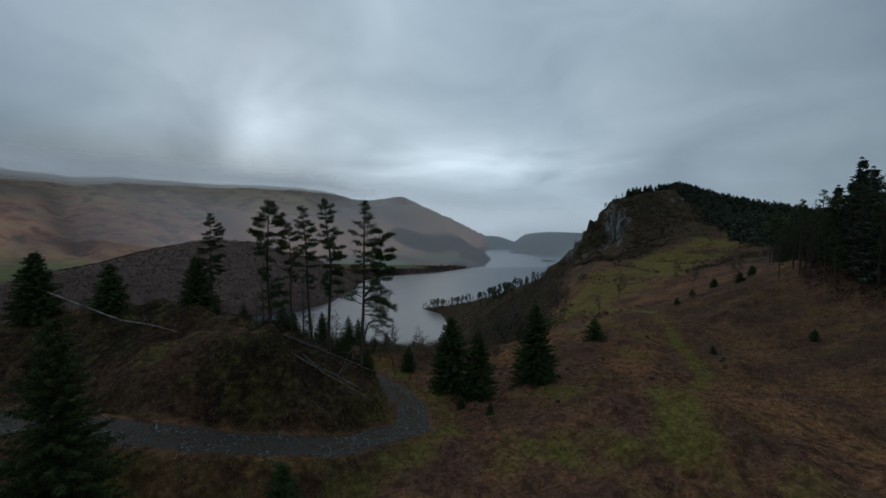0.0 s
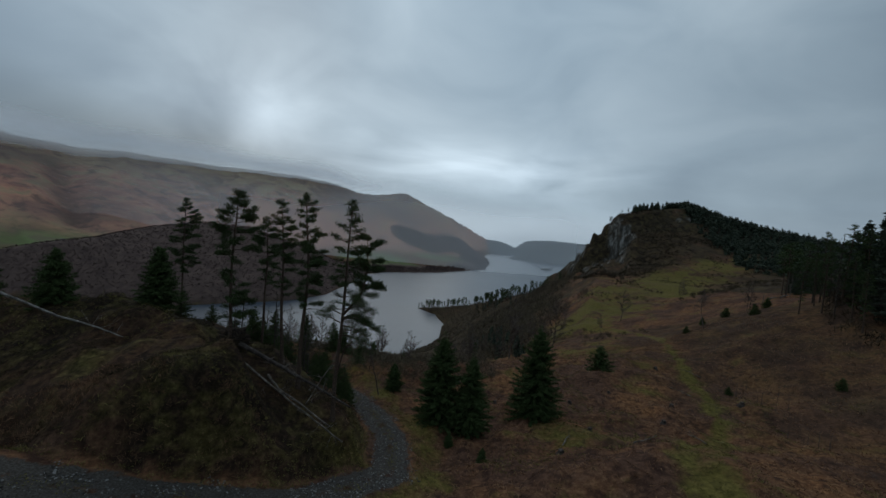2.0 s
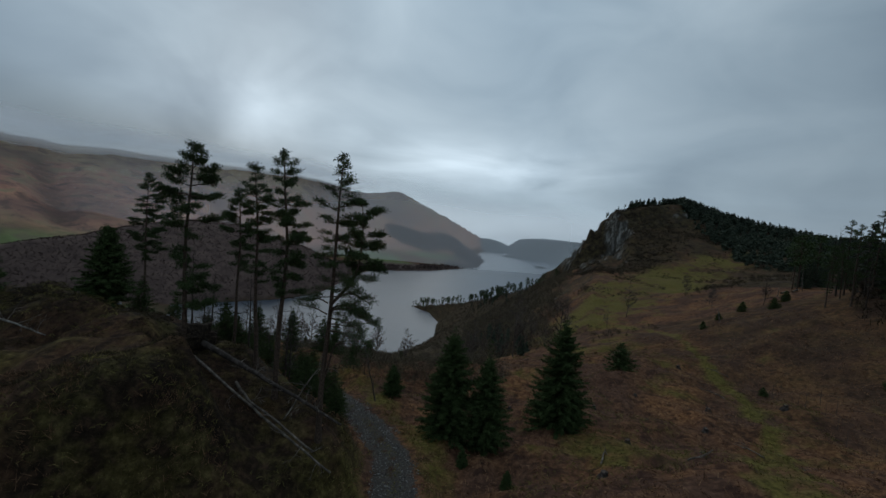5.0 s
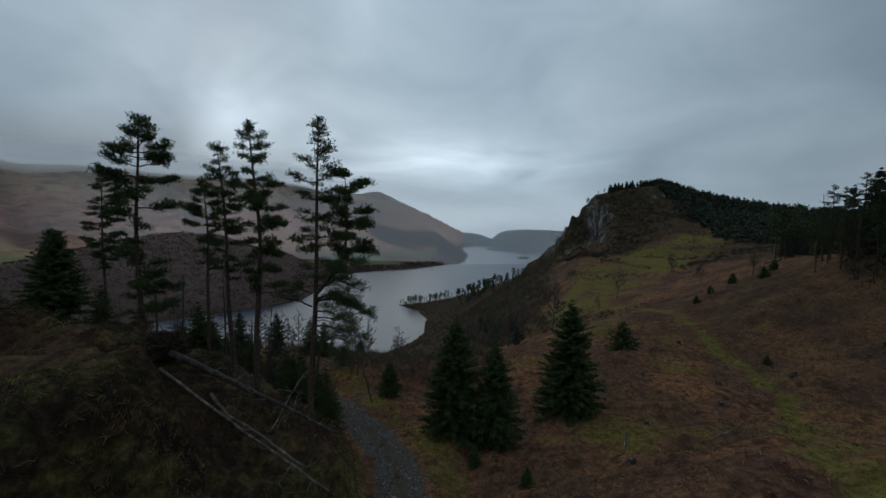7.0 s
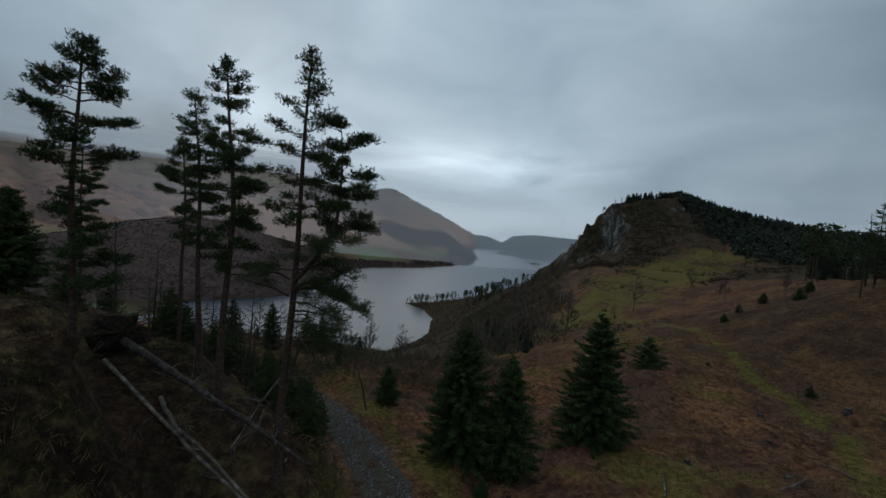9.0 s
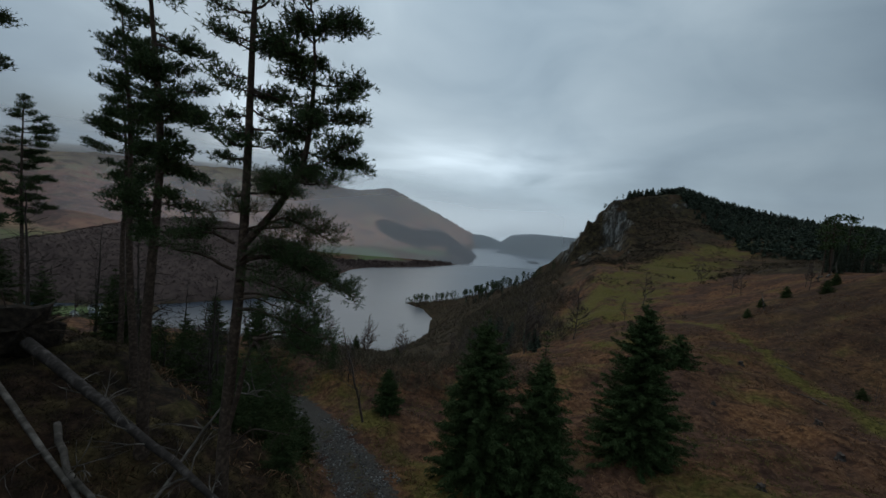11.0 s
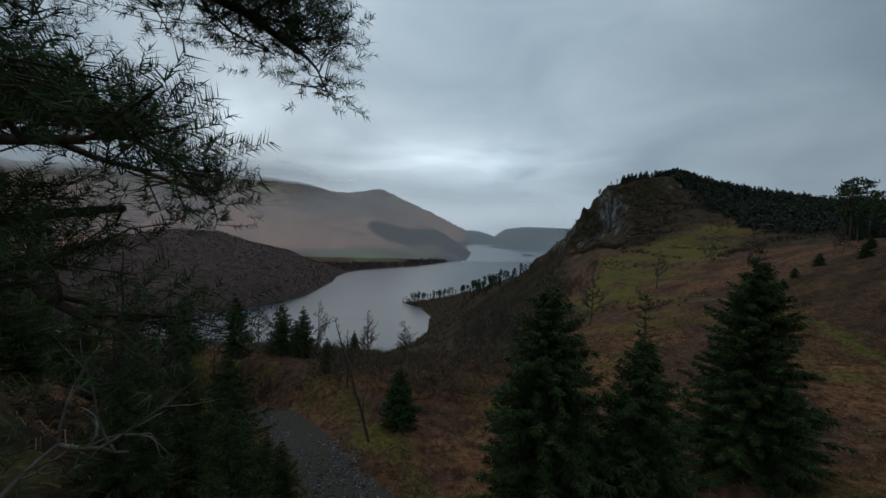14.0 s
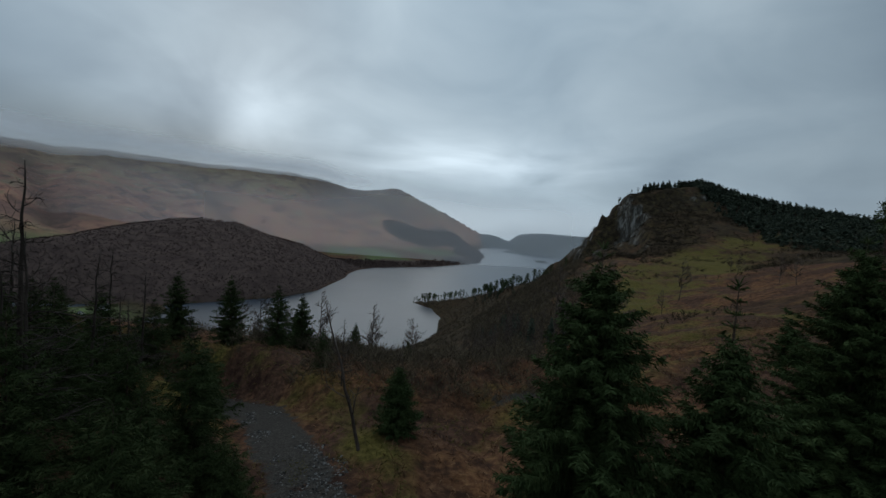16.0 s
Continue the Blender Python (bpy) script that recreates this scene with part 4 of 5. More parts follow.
# seed, x, y, top of the tree, where the trunk's middle and top stand off its foot, reach below the top
PINE_ROWS = [
    (11, -34.4, 59.5, 157.6, (0.1, -0.1), 0.16, [(0, 0.2, 0.3), (1, 0.5, 1.0), (2.5, 0.8, 2.4), (5, 1.5, 2.8), (7, 2.2, 2.6), (9, 0.6, 1.7), (10, 0.3, 0.5)]),
    (12, -16.5, 38.6, 157.9, (-0.1, -0.1), 0.15, [(0, 0.3, 0.4), (0.5, 0.6, 0.9), (1.1, 0.9, 1.7), (2.2, 1.9, 2.1), (3.9, 0.8, 2.0), (5.2, 1.4, 1.8), (5.7, 0.3, 0.4), (6.6, 0.3, 0.4), (7.0, 1.4, 1.6), (7.6, 1.0, 1.2), (8.0, 0.2, 0.3), (8.8, 0.2, 2.4), (9.4, 0.2, 2.6), (10.4, 0.2, 1.6)]),
    (13, -18.3, 48.5, 155.9, (0.1, -0.4), 0.13, [(0, 0.4, 0.3), (0.5, 1.3, 1.0), (1.5, 1.2, 1.1), (3.5, 1.7, 1.2), (5.2, 0.9, 1.0), (7, 0.4, 0.5)]),
    (14, -14.3, 44.1, 157.6, (-0.55, -1.0), 0.15, [(0, 0.3, 0.3), (0.6, 0.8, 0.7), (1.8, 1.2, 1.4), (3.3, 0.8, 1.6), (5, 0.9, 1.1), (7.5, 0.7, 1.2), (9.3, 0.3, 0.5)]),
    (15, -11.35, 40.4, 158.2, (0.15, -0.35), 0.17, [(0, 0.3, 0.3), (0.6, 0.5, 0.9), (1.9, 1.0, 1.5), (2.9, 1.3, 1.6), (4.2, 1.0, 2.1), (5.8, 1.0, 2.4), (7, 0.7, 1.5), (8.4, 0.7, 2.3), (9.8, 0.3, 1.0)]),
]
C_DEAD = (([(0, 0, 6.6), (0.5, -0.1, 6.9), (1.1, -0.1, 6.9), (1.6, -0.2, 6.7)], 0.045), ([(0.05, 0, 4.4), (0.5, -0.1, 4.9), (0.9, -0.2, 4.8)], 0.03))
for seed, x, y, top, (mid, tip), r0, reach in PINE_ROWS:
    tall = top - height(x, y)
    stem = [(0, 0, -0.4), (mid * 0.5, 0, tall * 0.3), (mid, 0, tall * 0.6), (tip, 0, tall)]
    p = put(pine_tree(seed, stem, r0, reach, dead=C_DEAD if seed == 15 else ()), x, y)
    tagged(p, PINE_LABEL, "tree", PINES)
# the nearest pine: a second stem low down, a heavy fork and long boughs over the track
NX, NY = -7.6, 38.1
foot = height(NX, NY)
tall = 157.8 - foot
near_boughs = (
    ([(0.1, 0, 8.0), (0.6, -0.1, 8.4), (1.4, -0.2, 8.25), (2.3, -0.25, 7.85), (2.95, -0.3, 7.45)], 0.075),
    ([(0.1, 0, 8.2), (0.7, -0.2, 8.6), (1.5, -0.4, 8.5), (2.5, -0.5, 8.0)], 0.055),
    ([(0.1, 0, 7.3), (0.9, 0.3, 7.3), (1.6, 0.5, 7.1), (2.0, 0.55, 6.8)], 0.04),
    ([(0.15, 0, 8.1), (0.8, -0.5, 8.7), (1.5, -0.9, 8.6), (2.2, -1.1, 8.2)], 0.055),
    ([(0.3, 0, 8.8), (1.1, -0.2, 9.3), (1.8, -0.4, 9.2), (2.5, -0.5, 8.8)], 0.05),
    ([(0.1, 0, 7.6), (0.9, -0.6, 7.8), (1.6, -1.0, 7.7), (2.3, -1.3, 7.4)], 0.05),
    ([(0.1, 0, 6.9), (1.0, -0.6, 6.95), (2.0, -1.1, 6.8), (2.8, -1.4, 6.6)], 0.05),
    ([(0.7, -0.2, 6.2), (1.3, -0.6, 6.45), (2.0, -0.9, 6.3), (2.6, -1.2, 6.0)], 0.045),
    ([(0.7, -0.2, 6.1), (1.2, -0.7, 6.1), (1.8, -1.2, 5.8), (2.3, -1.5, 5.5)], 0.04),
    ([(0.0, 0, 8.6), (-0.6, -0.2, 8.9), (-1.3, -0.3, 8.7)], 0.05),
    ([(0.0, 0, 7.9), (-0.6, -0.3, 8.2), (-1.5, -0.4, 8.4)], 0.05),
)
near_forks = (([(0.15, 0.0, 8.5), (0.7, -0.05, 9.1), (1.3, -0.1, 9.9), (1.75, -0.1, 10.8), (1.8, 0.0, 13.2), (1.65, 0.0, 14.6)], 0.11, 1.3),)
near_dead = (
    ([(0.05, 0, 3.7), (0.38, 0.0, 4.4), (0.34, 0.05, 5.2), (0.5, -0.1, 5.9), (0.8, -0.2, 6.3), (1.4, -0.3, 6.5), (2.2, -0.4, 6.4)], 0.085),
    ([(0.05, 0, 7.15), (0.8, -0.2, 7.2), (1.7, -0.4, 7.05)], 0.03),
    ([(0.0, 0, 3.2), (0.6, -0.5, 3.9), (1.1, -0.9, 4.2), (1.7, -1.0, 4.1)], 0.03),
)
near_reach = [(0, 0.3, 0.3), (1, 0.6, 0.7), (2.4, 1.3, 1.0), (4, 1.0, 1.5), (5.5, 1.1, 1.8), (6.5, 1.5, 1.9), (8, 1.5, 1.7), (9.0, 1.9, 1.4), (9.6, 1.4, 0.9)]
near_pine = pine_tree(16, [(0, 0, -0.4), (0.0, 0.0, 4.0), (0.12, 0.0, 8.6), (0.3, -0.1, 13.0), (0.4, -0.2, tall)], 0.165, near_reach, 0.42, 1.5, near_boughs, near_forks, near_dead, 10.6)
put(near_pine, NX, NY)
tagged(near_pine, "tall forked Scots pine with low needle-covered limbs beside the track", "tree", PINES)

sprA = put(spruce_tree(21, 10.3, 3.2, 2.0, None, 0.27, thick=0.19, leader=1.0), 1.1, 50.0)
tagged(sprA, "dense dark green young spruce on the bracken slope", "tree", SPR)
sprB = put(spruce_tree(22, 9.9, 2.5, 1.9, None, 0.27, thick=0.19, leader=2.2), 4.4, 49.2)
tagged(sprB, "smaller dark green spruce close beside another spruce", "tree", SPR)
sprC = put(spruce_tree(23, 10.9, 3.3, 2.0, None, 0.27, thick=0.19, leader=0.8), 12.5, 53.5)
tagged(sprC, "broad dark green spruce standing alone in bracken", "tree", SPR)
small_spruce = spruce_tree(24, 3.4, 1.4, 1.9, None, 0.22, thick=0.17)
put(small_spruce, -5.1, 60.2)
tagged(small_spruce, "small dense spruce beside the gravel track", "tree", SPR)
for x, y, size, turn, label in (
        (-9.6, 24.5, 1.15, 40, "young spruce rising from the bracken below the drone"), (2.2, 45.2, 0.42, 90, "knee-high spruce seedling in grass"),
        (5.0, 41.2, 0.38, 200, "knee-high spruce seedling in grass"), (-37.5, 45.5, 1.5, 70, "dark spruce behind the mossy knoll"),
        (-24.0, 57.0, 1.2, 130, "young spruce behind the pines")):
    tagged(again(small_spruce, x, y, turn, size), label, "tree", SPR)
big = spruce_tree(25, 150.6 - height(-18.4, 19.8), 3.3, 1.7, THICKET, 0.26, thick=0.17)
tagged(put(big, -18.4, 19.8), "tall dark spruce at the near side of the track", "tree", SPR)
knoll_spruce = spruce_tree(26, 6.4, 2.2, 1.6, None, 0.24)
tagged(put(knoll_spruce, -29.9, 49.0), "broad bluish-green spruce on the back of the knoll", "tree", SPR)
tagged(again(knoll_spruce, -46.0, 45.5, 120, 1.2), "dark spruce standing behind the mossy knoll", "tree", SPR)
bushy = spruce_tree(27, 4.4, 2.7, 0.8, None, 0.36)
tagged(put(bushy, 27.8, 72.3), "round dark conifer bush in rusty bracken", "bush", SPR)
for x, y, size in ((74.6, 108.6, 0.55), (77.4, 103.0, 0.6), (84.5, 108.0, 0.6), (60.0, 101.0, 0.4), (67.0, 106.0, 0.4), (48.0, 70.0, 0.3), (62.0, 66.0, 0.4), (88.0, 60.0, 0.4)):
    tagged(again(bushy, x, y, 37 * x, size), "low dark conifer bush on the bracken hill", "bush", SPR)

# the thicket below the track
thicket = "thicket below the track"
slim = spruce_tree(28, 8.6, 2.5, 1.0, THICKET, 0.34, thick=0.18, leader=0.9)
tagged(put(slim, -28.6, 72.9), "slim dark spruce in the thicket below the track", "tree", thicket)
sap = spruce_tree(29, 6.4, 2.4, 0.85, THICKET, 0.32, thick=0.14, leader=0.8)
tagged(put(sap, -13.2, 55.0), "slim young spruce in the thicket", "tree", thicket)
for x, y, size, turn in ((-19.5, 58.0, 0.8, 30), (-17.0, 53.5, 0.75, 100), (-23.5, 63.0, 0.9, 200), (-15.8, 60.5, 0.55, 250), (-20.0, 68.0, 0.8, 300), (-14.5, 51.0, 0.5, 10), (-27.0, 60.0, 0.9, 70), (-33.0, 70.0, 1.0, 150), (-18.0, 76.0, 0.9, 15), (-11.2, 48.0, 0.45, 60), (-22.0, 54.0, 0.8, 310), (-12.0, 70.0, 0.5, 5)):
    tagged(again(sap, x, y, turn, size), "slim young spruce in the thicket", "tree", thicket)
rng = np.random.default_rng(5)
larch_spots = []
for k in range(34):
    x, y = rng.uniform(-31, -9.5), rng.uniform(45, 68)
    if along(np.array([x]), np.array([y]), TRACK)[0][0] < 3.4 or along(np.array([x]), np.array([y]), KNOLL)[0][0] < 8:
        continue
    if k % 3 == 2:
        larch_spots.append((x, y))
        continue
    tagged(again(sap, x, y, rng.uniform(0, 360), rng.uniform(0.35, 0.8)), "young spruce crowding the thicket", "tree", thicket)
for k in range(3):
    x, y = rng.uniform(-42, -26), rng.uniform(90, 125)
    tagged(again(slim, x, y, rng.uniform(0, 360), rng.uniform(0.35, 0.62)), "dark spruce on the slope below the track", "tree", thicket)
larch = bare_tree(31, 9.5, 0.22, "bare_larch", LARCH, 3, 0.09, 7, 32, 0.85)
tagged(put(larch, -13.8, 49.0, 0, 0.75), "leafless larch with fine drooping twigs", "tree", thicket)
for x, y, size, turn in ((-8.6, 45.4, 0.55, 12), (-7.9, 43.4, 0.42, 80), (-9.6, 47.4, 0.6, 140), (-10.6, 44.6, 0.5, 220), (-11.6, 46.6, 0.6, 300), (-9.0, 50.2, 0.45, 33), (-10.4, 52.4, 0.5, 77)):
    tagged(again(sap, x, y, turn, size), "young spruce crowding the bank behind the pine", "tree", thicket)
for x, y, size, turn in ((-18.5, 56.5, 0.8, 50), (-22.0, 51.5, 0.75, 120), (-25.5, 66.0, 0.9, 10), (-17.4, 61.5, 0.6, 80), (-16.2, 46.8, 0.7, 200), (-20.5, 46.0, 0.65, 260), (-30.0, 64.0, 1.0, 20), (-9.5, 66.0, 0.5, 140)):
    tagged(again(larch, x, y, turn, size), "leafless larch with fine drooping twigs", "tree", thicket)
for x, y in larch_spots:
    tagged(again(larch, x, y, rng.uniform(0, 360), rng.uniform(0.4, 0.75)), "young leafless larch in the thicket", "tree", thicket)
snag = bare_tree(32, 6.0, 0.22, "dead_tree", TWIG, 3, -0.05, 4)
put(snag, -6.9, 58.5, 0, 1.3)
snag.matrix_basis = snag.matrix_basis @ pose(0, 0, 0, 0, -14, 0)
tagged(snag, "crooked leaning dead tree beside the gravel track", "tree")

# leafless trees on the slope towards the lake
lake_slope = "leafless trees on the lake slope"
birch = bare_tree(33, 13.0, 0.34, "bare_birch", TWIG, 4, 0.02, 5, 15, 2.2)
tagged(put(birch, 21.0, 115.5, 0, 1.3), "tall leafless birch on the slope", "tree", lake_slope)
alder = bare_tree(34, 11.0, 0.32, "bare_alder", TWIG, 4, 0.0, 5, 15, 2.2)
tagged(put(alder, 34.8, 122.0, 0, 1.3), "thin leafless tree on the slope", "tree", lake_slope)
tagged(again(alder, 66.7, 149.0, 40, 1.1), "lone thin leafless tree on the grassy shoulder", "tree", lake_slope)
tagged(again(birch, -51.0, 166.6, 70, 1.1), "broad leafless tree against the lake", "tree", lake_slope)
tagged(again(birch, -19.0, 150.0, 120, 0.8), "leafless birch against the lake", "tree", lake_slope)
tagged(again(birch, -26.0, 190.0, 200, 1.0), "leafless birch rising against the lake", "tree", lake_slope)
for k in range(34):
    u = rng.random()
    if u < 0.5:
        x, y = rng.uniform(8, 62), rng.uniform(112, 260)
    else:
        x, y = rng.uniform(-75, 8), rng.uniform(105, 250)
    if 20 < x - 0.25 * (y - 110) and y < 135:
        continue
    tagged(again(alder if k % 5 else birch, x, y, rng.uniform(0, 360), rng.uniform(0.5, 0.95)), "leafless tree on the slope above the lake", "tree", lake_slope)
for x, y, size, turn in ((-26, 96, 0.8, 50), (-18.5, 92, 0.75, 131), (-13, 104, 0.75, 170), (-6, 96, 0.6, 250), (4, 108, 0.55, 17), (-32, 104, 0.85, 95)):
    tagged(again(alder if turn % 3 else birch, x, y, turn, size), "slender leafless tree on the brow above the lake", "tree", lake_slope)
for x, y, size, turn in ((-24, 79, 0.85, 10), (-17, 80, 0.72, 70), (-30, 80, 0.8, 140), (-11, 78, 0.45, 200), (-21, 90, 0.55, 260), (-6, 84, 0.32, 300)):
    tagged(again(slim, x, y, turn, size), "dark young spruce on the brow above the lake", "tree", lake_slope)
for k in range(26):
    y = rng.uniform(102, 190)
    x = rng.uniform(8, 22 + 0.3 * (y - 104))
    tagged(again(alder if k % 4 else birch, x, y, rng.uniform(0, 360), rng.uniform(0.45, 0.75)), "leafless tree of the copse below the crag", "tree", lake_slope)
for x, y, size, turn in ((104, 176, 0.8, 10), (96, 150, 0.7, 70), (84, 132, 0.7, 150), (120, 200, 0.8, 220), (88, 118, 0.55, 20), (81, 110, 0.6, 300)):
    tagged(again(alder, x, y, turn, size), "thin leafless tree on the open hillside", "tree", lake_slope)


def far_conifer(seed, tall=1.0, wide=0.22, bare=0.06, name="conifer"):
    """A conifer of unit height for the distance: jagged whorls."""
    r = np.random.default_rng(seed)
    tree = new(name)
    trunk, crown = Geo(), Geo()
    tube(trunk, [(0, 0, -0.06), (0, 0, tall * 0.5), (0, 0, tall)], [0.018, 0.012, 0.003], 5)
    for z in np.arange(bare, 0.97, 0.055):
        w = wide * (1 - z) ** 0.7 * r.uniform(0.7, 1.2) + 0.015
        n = 9
        az = r.uniform(0, 6.28, n)
        way = np.stack([np.cos(az), np.sin(az), r.normal(-0.25, 0.2, n)], -1)
        p = np.tile((0, 0, z * tall), (n, 1)) + r.normal(size=(n, 3)) * 0.012
        blades(crown, p, way, w * r.uniform(0.7, 1.2, n), w * 0.65, r)
        blades(crown, p, -way * (1, 1, -1), w * r.uniform(0.7, 1.2, n), w * 0.65, r)
    part("trunk", trunk, BARK, tree)
    part("crown", crown, FIRS, tree)
    return tree


def far_pine(seed, name="pine"):
    """A tall pine of unit height for the distance: bare stem and ragged clumps at the top."""
    r = np.random.default_rng(seed)
    tree = new(name)
    trunk, crown = Geo(), Geo()
    tube(trunk, [(0, 0, -0.05), (0.01, 0, 0.5), (0, 0.01, 1.0)], [0.015, 0.011, 0.004], 5)
    for k in range(34):
        z = 1 - 0.55 * r.random() ** 1.4
        az, d = r.uniform(0, 6.28), r.uniform(0.02, 0.17) * (1.2 - abs(z - 0.8) * 2)
        c = np.array((d * math.cos(az), d * math.sin(az), z))
        tube(trunk, [(0, 0, z - 0.03), c], [0.005, 0.002], 3)
        n = 16
        blades(crown, c + r.normal(size=(n, 3)) * (0.03, 0.03, 0.012), r.normal(size=(n, 3)), 0.05, 0.022, r)
    part("trunk", trunk, BARK, tree)
    part("crown", crown, NEEDLE, tree)
    return tree


def forest(proto, spots, lo, hi, label, group):
    """The first spot takes the tree itself, the others copies."""
    for k, (x, y) in enumerate(spots):
        size = rng.uniform(lo, hi)
        m = pose(x, y, height(x, y), 0, 0, rng.uniform(0, 360)) @ Matrix.Diagonal((size, size, size * rng.uniform(0.9, 1.15), 1))
        if k == 0:
            proto.matrix_basis = m
            t = proto
        else:
            t = copy_thing(proto, Matrix.Identity(4))
            t.matrix_basis = m
        tagged(t, label, "tree", group)


def strew(line, n, spread):
    """n places scattered along a bent line."""
    line = np.asarray(line, float)
    seg = np.hypot(*np.diff(line[:, :2], axis=0).T)
    cum = np.concatenate([[0], np.cumsum(seg)])
    q = rng.uniform(0, cum[-1], n)
    x, y = np.interp(q, cum, line[:, 0]), np.interp(q, cum, line[:, 1])
    return [(a + rng.normal(0, spread), b + rng.normal(0, spread)) for a, b in zip(x, y)]


def conifer_wood(name, spots, lo, hi, label):
    """Many far conifers that nobody could count, as one stand."""
    r = np.random.default_rng(91)
    geo = Geo()
    for x, y in spots:
        size, bottom = r.uniform(lo, hi), height(x, y)
        for z in np.arange(0.05, 0.98, 0.10):
            w = 0.42 * (1 - z) ** 0.55 * r.uniform(0.7, 1.2) + 0.015
            az = r.uniform(0, 6.28, 6)
            way = np.stack([np.cos(az), np.sin(az), r.normal(-0.2, 0.25, 6)], -1)
            p = np.tile((x, y, bottom + z * size), (6, 1)) + r.normal(size=(6, 3)) * 0.02 * size
            blades(geo, p, way, w * size * r.uniform(0.7, 1.25, 6), w * size * 0.75, r)
    return tagged(new(name, geo.mesh(name, FIRS)), label, "woods", kind="stuff")


crest = [(200, 436), (256, 432), (296, 402), (330, 362), (420, 300)]
for k in range(3):
    forest(far_conifer(41 + k, wide=0.26 + 0.05 * k), strew(crest, 45, 3.0), 4.0, 8.5, "dark conifer on the crest of the crag", "conifers on the crag")
stand = strew(crest, 260, 4)
for k in range(1500):
    b = rng.uniform(0.60, 1.3)
    q = 482 - rng.random() ** 1.7 * (8 + 155 * min(1.0, max(0.0, (b - 0.63) / 0.24)))
    stand.append((-3 + q * b / math.hypot(1, b), 27 + q / math.hypot(1, b)))
conifer_wood("conifer_wood", stand, 3.2, 9.5, "dense dark conifer wood on the crag's shoulder")
forest(far_pine(46), strew([(176, 437), (192, 432), (205, 431)], 8, 2), 4, 7, "spindly pine on the edge of the cliff", "pines on the crag")
forest(far_pine(47), strew(SPUR[1:], 75, 9) + strew([(40, 735), (24, 764)], 24, 7) + strew([(8, 779), (-30, 802)], 26, 4), 5, 15.5, "lake-shore pine on the low spur", "pines on the spur")
forest(far_pine(44), strew([(66, 690), (84, 640), (92, 590), (96, 530)], 70, 7), 8, 17, "lake-shore pine crowded under the crag", "pines on the spur")
forest(far_conifer(48, wide=0.2), strew([(120, 440), (98, 560), (60, 640)], 40, 20), 5, 10, "dark conifer below the crag", "conifers below the crag")
forest(far_conifer(49, wide=0.24), [(rng.uniform(16, 30) + 0.2 * k, 118 + 5.5 * k) for k in range(20)], 4, 8, "dark conifer on the slope below the crag", "conifers below the crag")
forest(far_pine(50), [(118, 141), (121, 146), (125, 148), (129, 152), (133, 150), (138, 156), (143, 154), (149, 160), (156, 160)], 11, 17, "tall thin pine with a bare stem at the wood's edge", "pines at the wood's edge")
right_wood = "trees of the hillside wood"
tall_fir = spruce_tree(51, 18.0, 3.7, 0.42, FIRS, 0.95, thick=0.32)
tagged(put(tall_fir, 88.0, 86.0), "tall dark spruce at the edge of the wood", "tree", right_wood)
for k in range(26):
    y = rng.uniform(76, 122)
    x = max(0.9 * (y - 1.4), 1.1 * (y - 17.4) - 2) + 7 + rng.uniform(0, 24)
    tagged(again(tall_fir, x, y, rng.uniform(0, 360), rng.uniform(0.9, 1.25)), "tall dark spruce of the hillside wood", "tree", right_wood)
for k in range(16):
    x = rng.uniform(122, 168)
    y = 140 + (x - 122) * 0.75 + rng.uniform(-5, 9)
    tagged(again(tall_fir, x, y, rng.uniform(0, 360), rng.uniform(0.38, 0.58)), "short dark spruce at the wood's edge", "tree", right_wood)
wood_pine = pine_tree(52, [(0, 0, -0.4), (0.2, 0.1, 8.0), (0.5, 0.2, 16.0)], 0.16, [(0, 0.4, 0.5), (1.5, 1.4, 1.8), (4, 1.8, 2.3), (8, 1.8, 2.1), (11, 1.2, 1.5), (13, 0.5, 0.6)], 0.55, 0.5)
tagged(put(wood_pine, 79.9, 88.9), "Scots pine at the edge of the wood", "tree", right_wood)
for x, y, size, turn in ((84, 80, 1.15, 50), (84, 95, 0.75, 130), (81, 74, 1.1, 250), (90, 100, 1.05, 20), (79, 82, 0.8, 90), (86, 91, 1.1, 300), (92, 84, 1.1, 190), (95, 96, 1.0, 10), (88, 74, 1.0, 160), (77, 78, 0.75, 40), (80, 70, 0.8, 110), (85, 86, 1.0, 210), (78, 92, 0.8, 330), (87, 66, 0.95, 75), (94, 76, 1.05, 15)):
    tagged(again(wood_pine, x, y, turn, size), "Scots pine at the edge of the wood", "tree", right_wood)
for k in range(12):
    x, y = rng.uniform(80, 100), rng.uniform(66, 102)
    tagged(again(larch, x, y, rng.uniform(0, 360), rng.uniform(1.1, 1.7)), "leafless larch at the edge of the wood", "tree", right_wood)


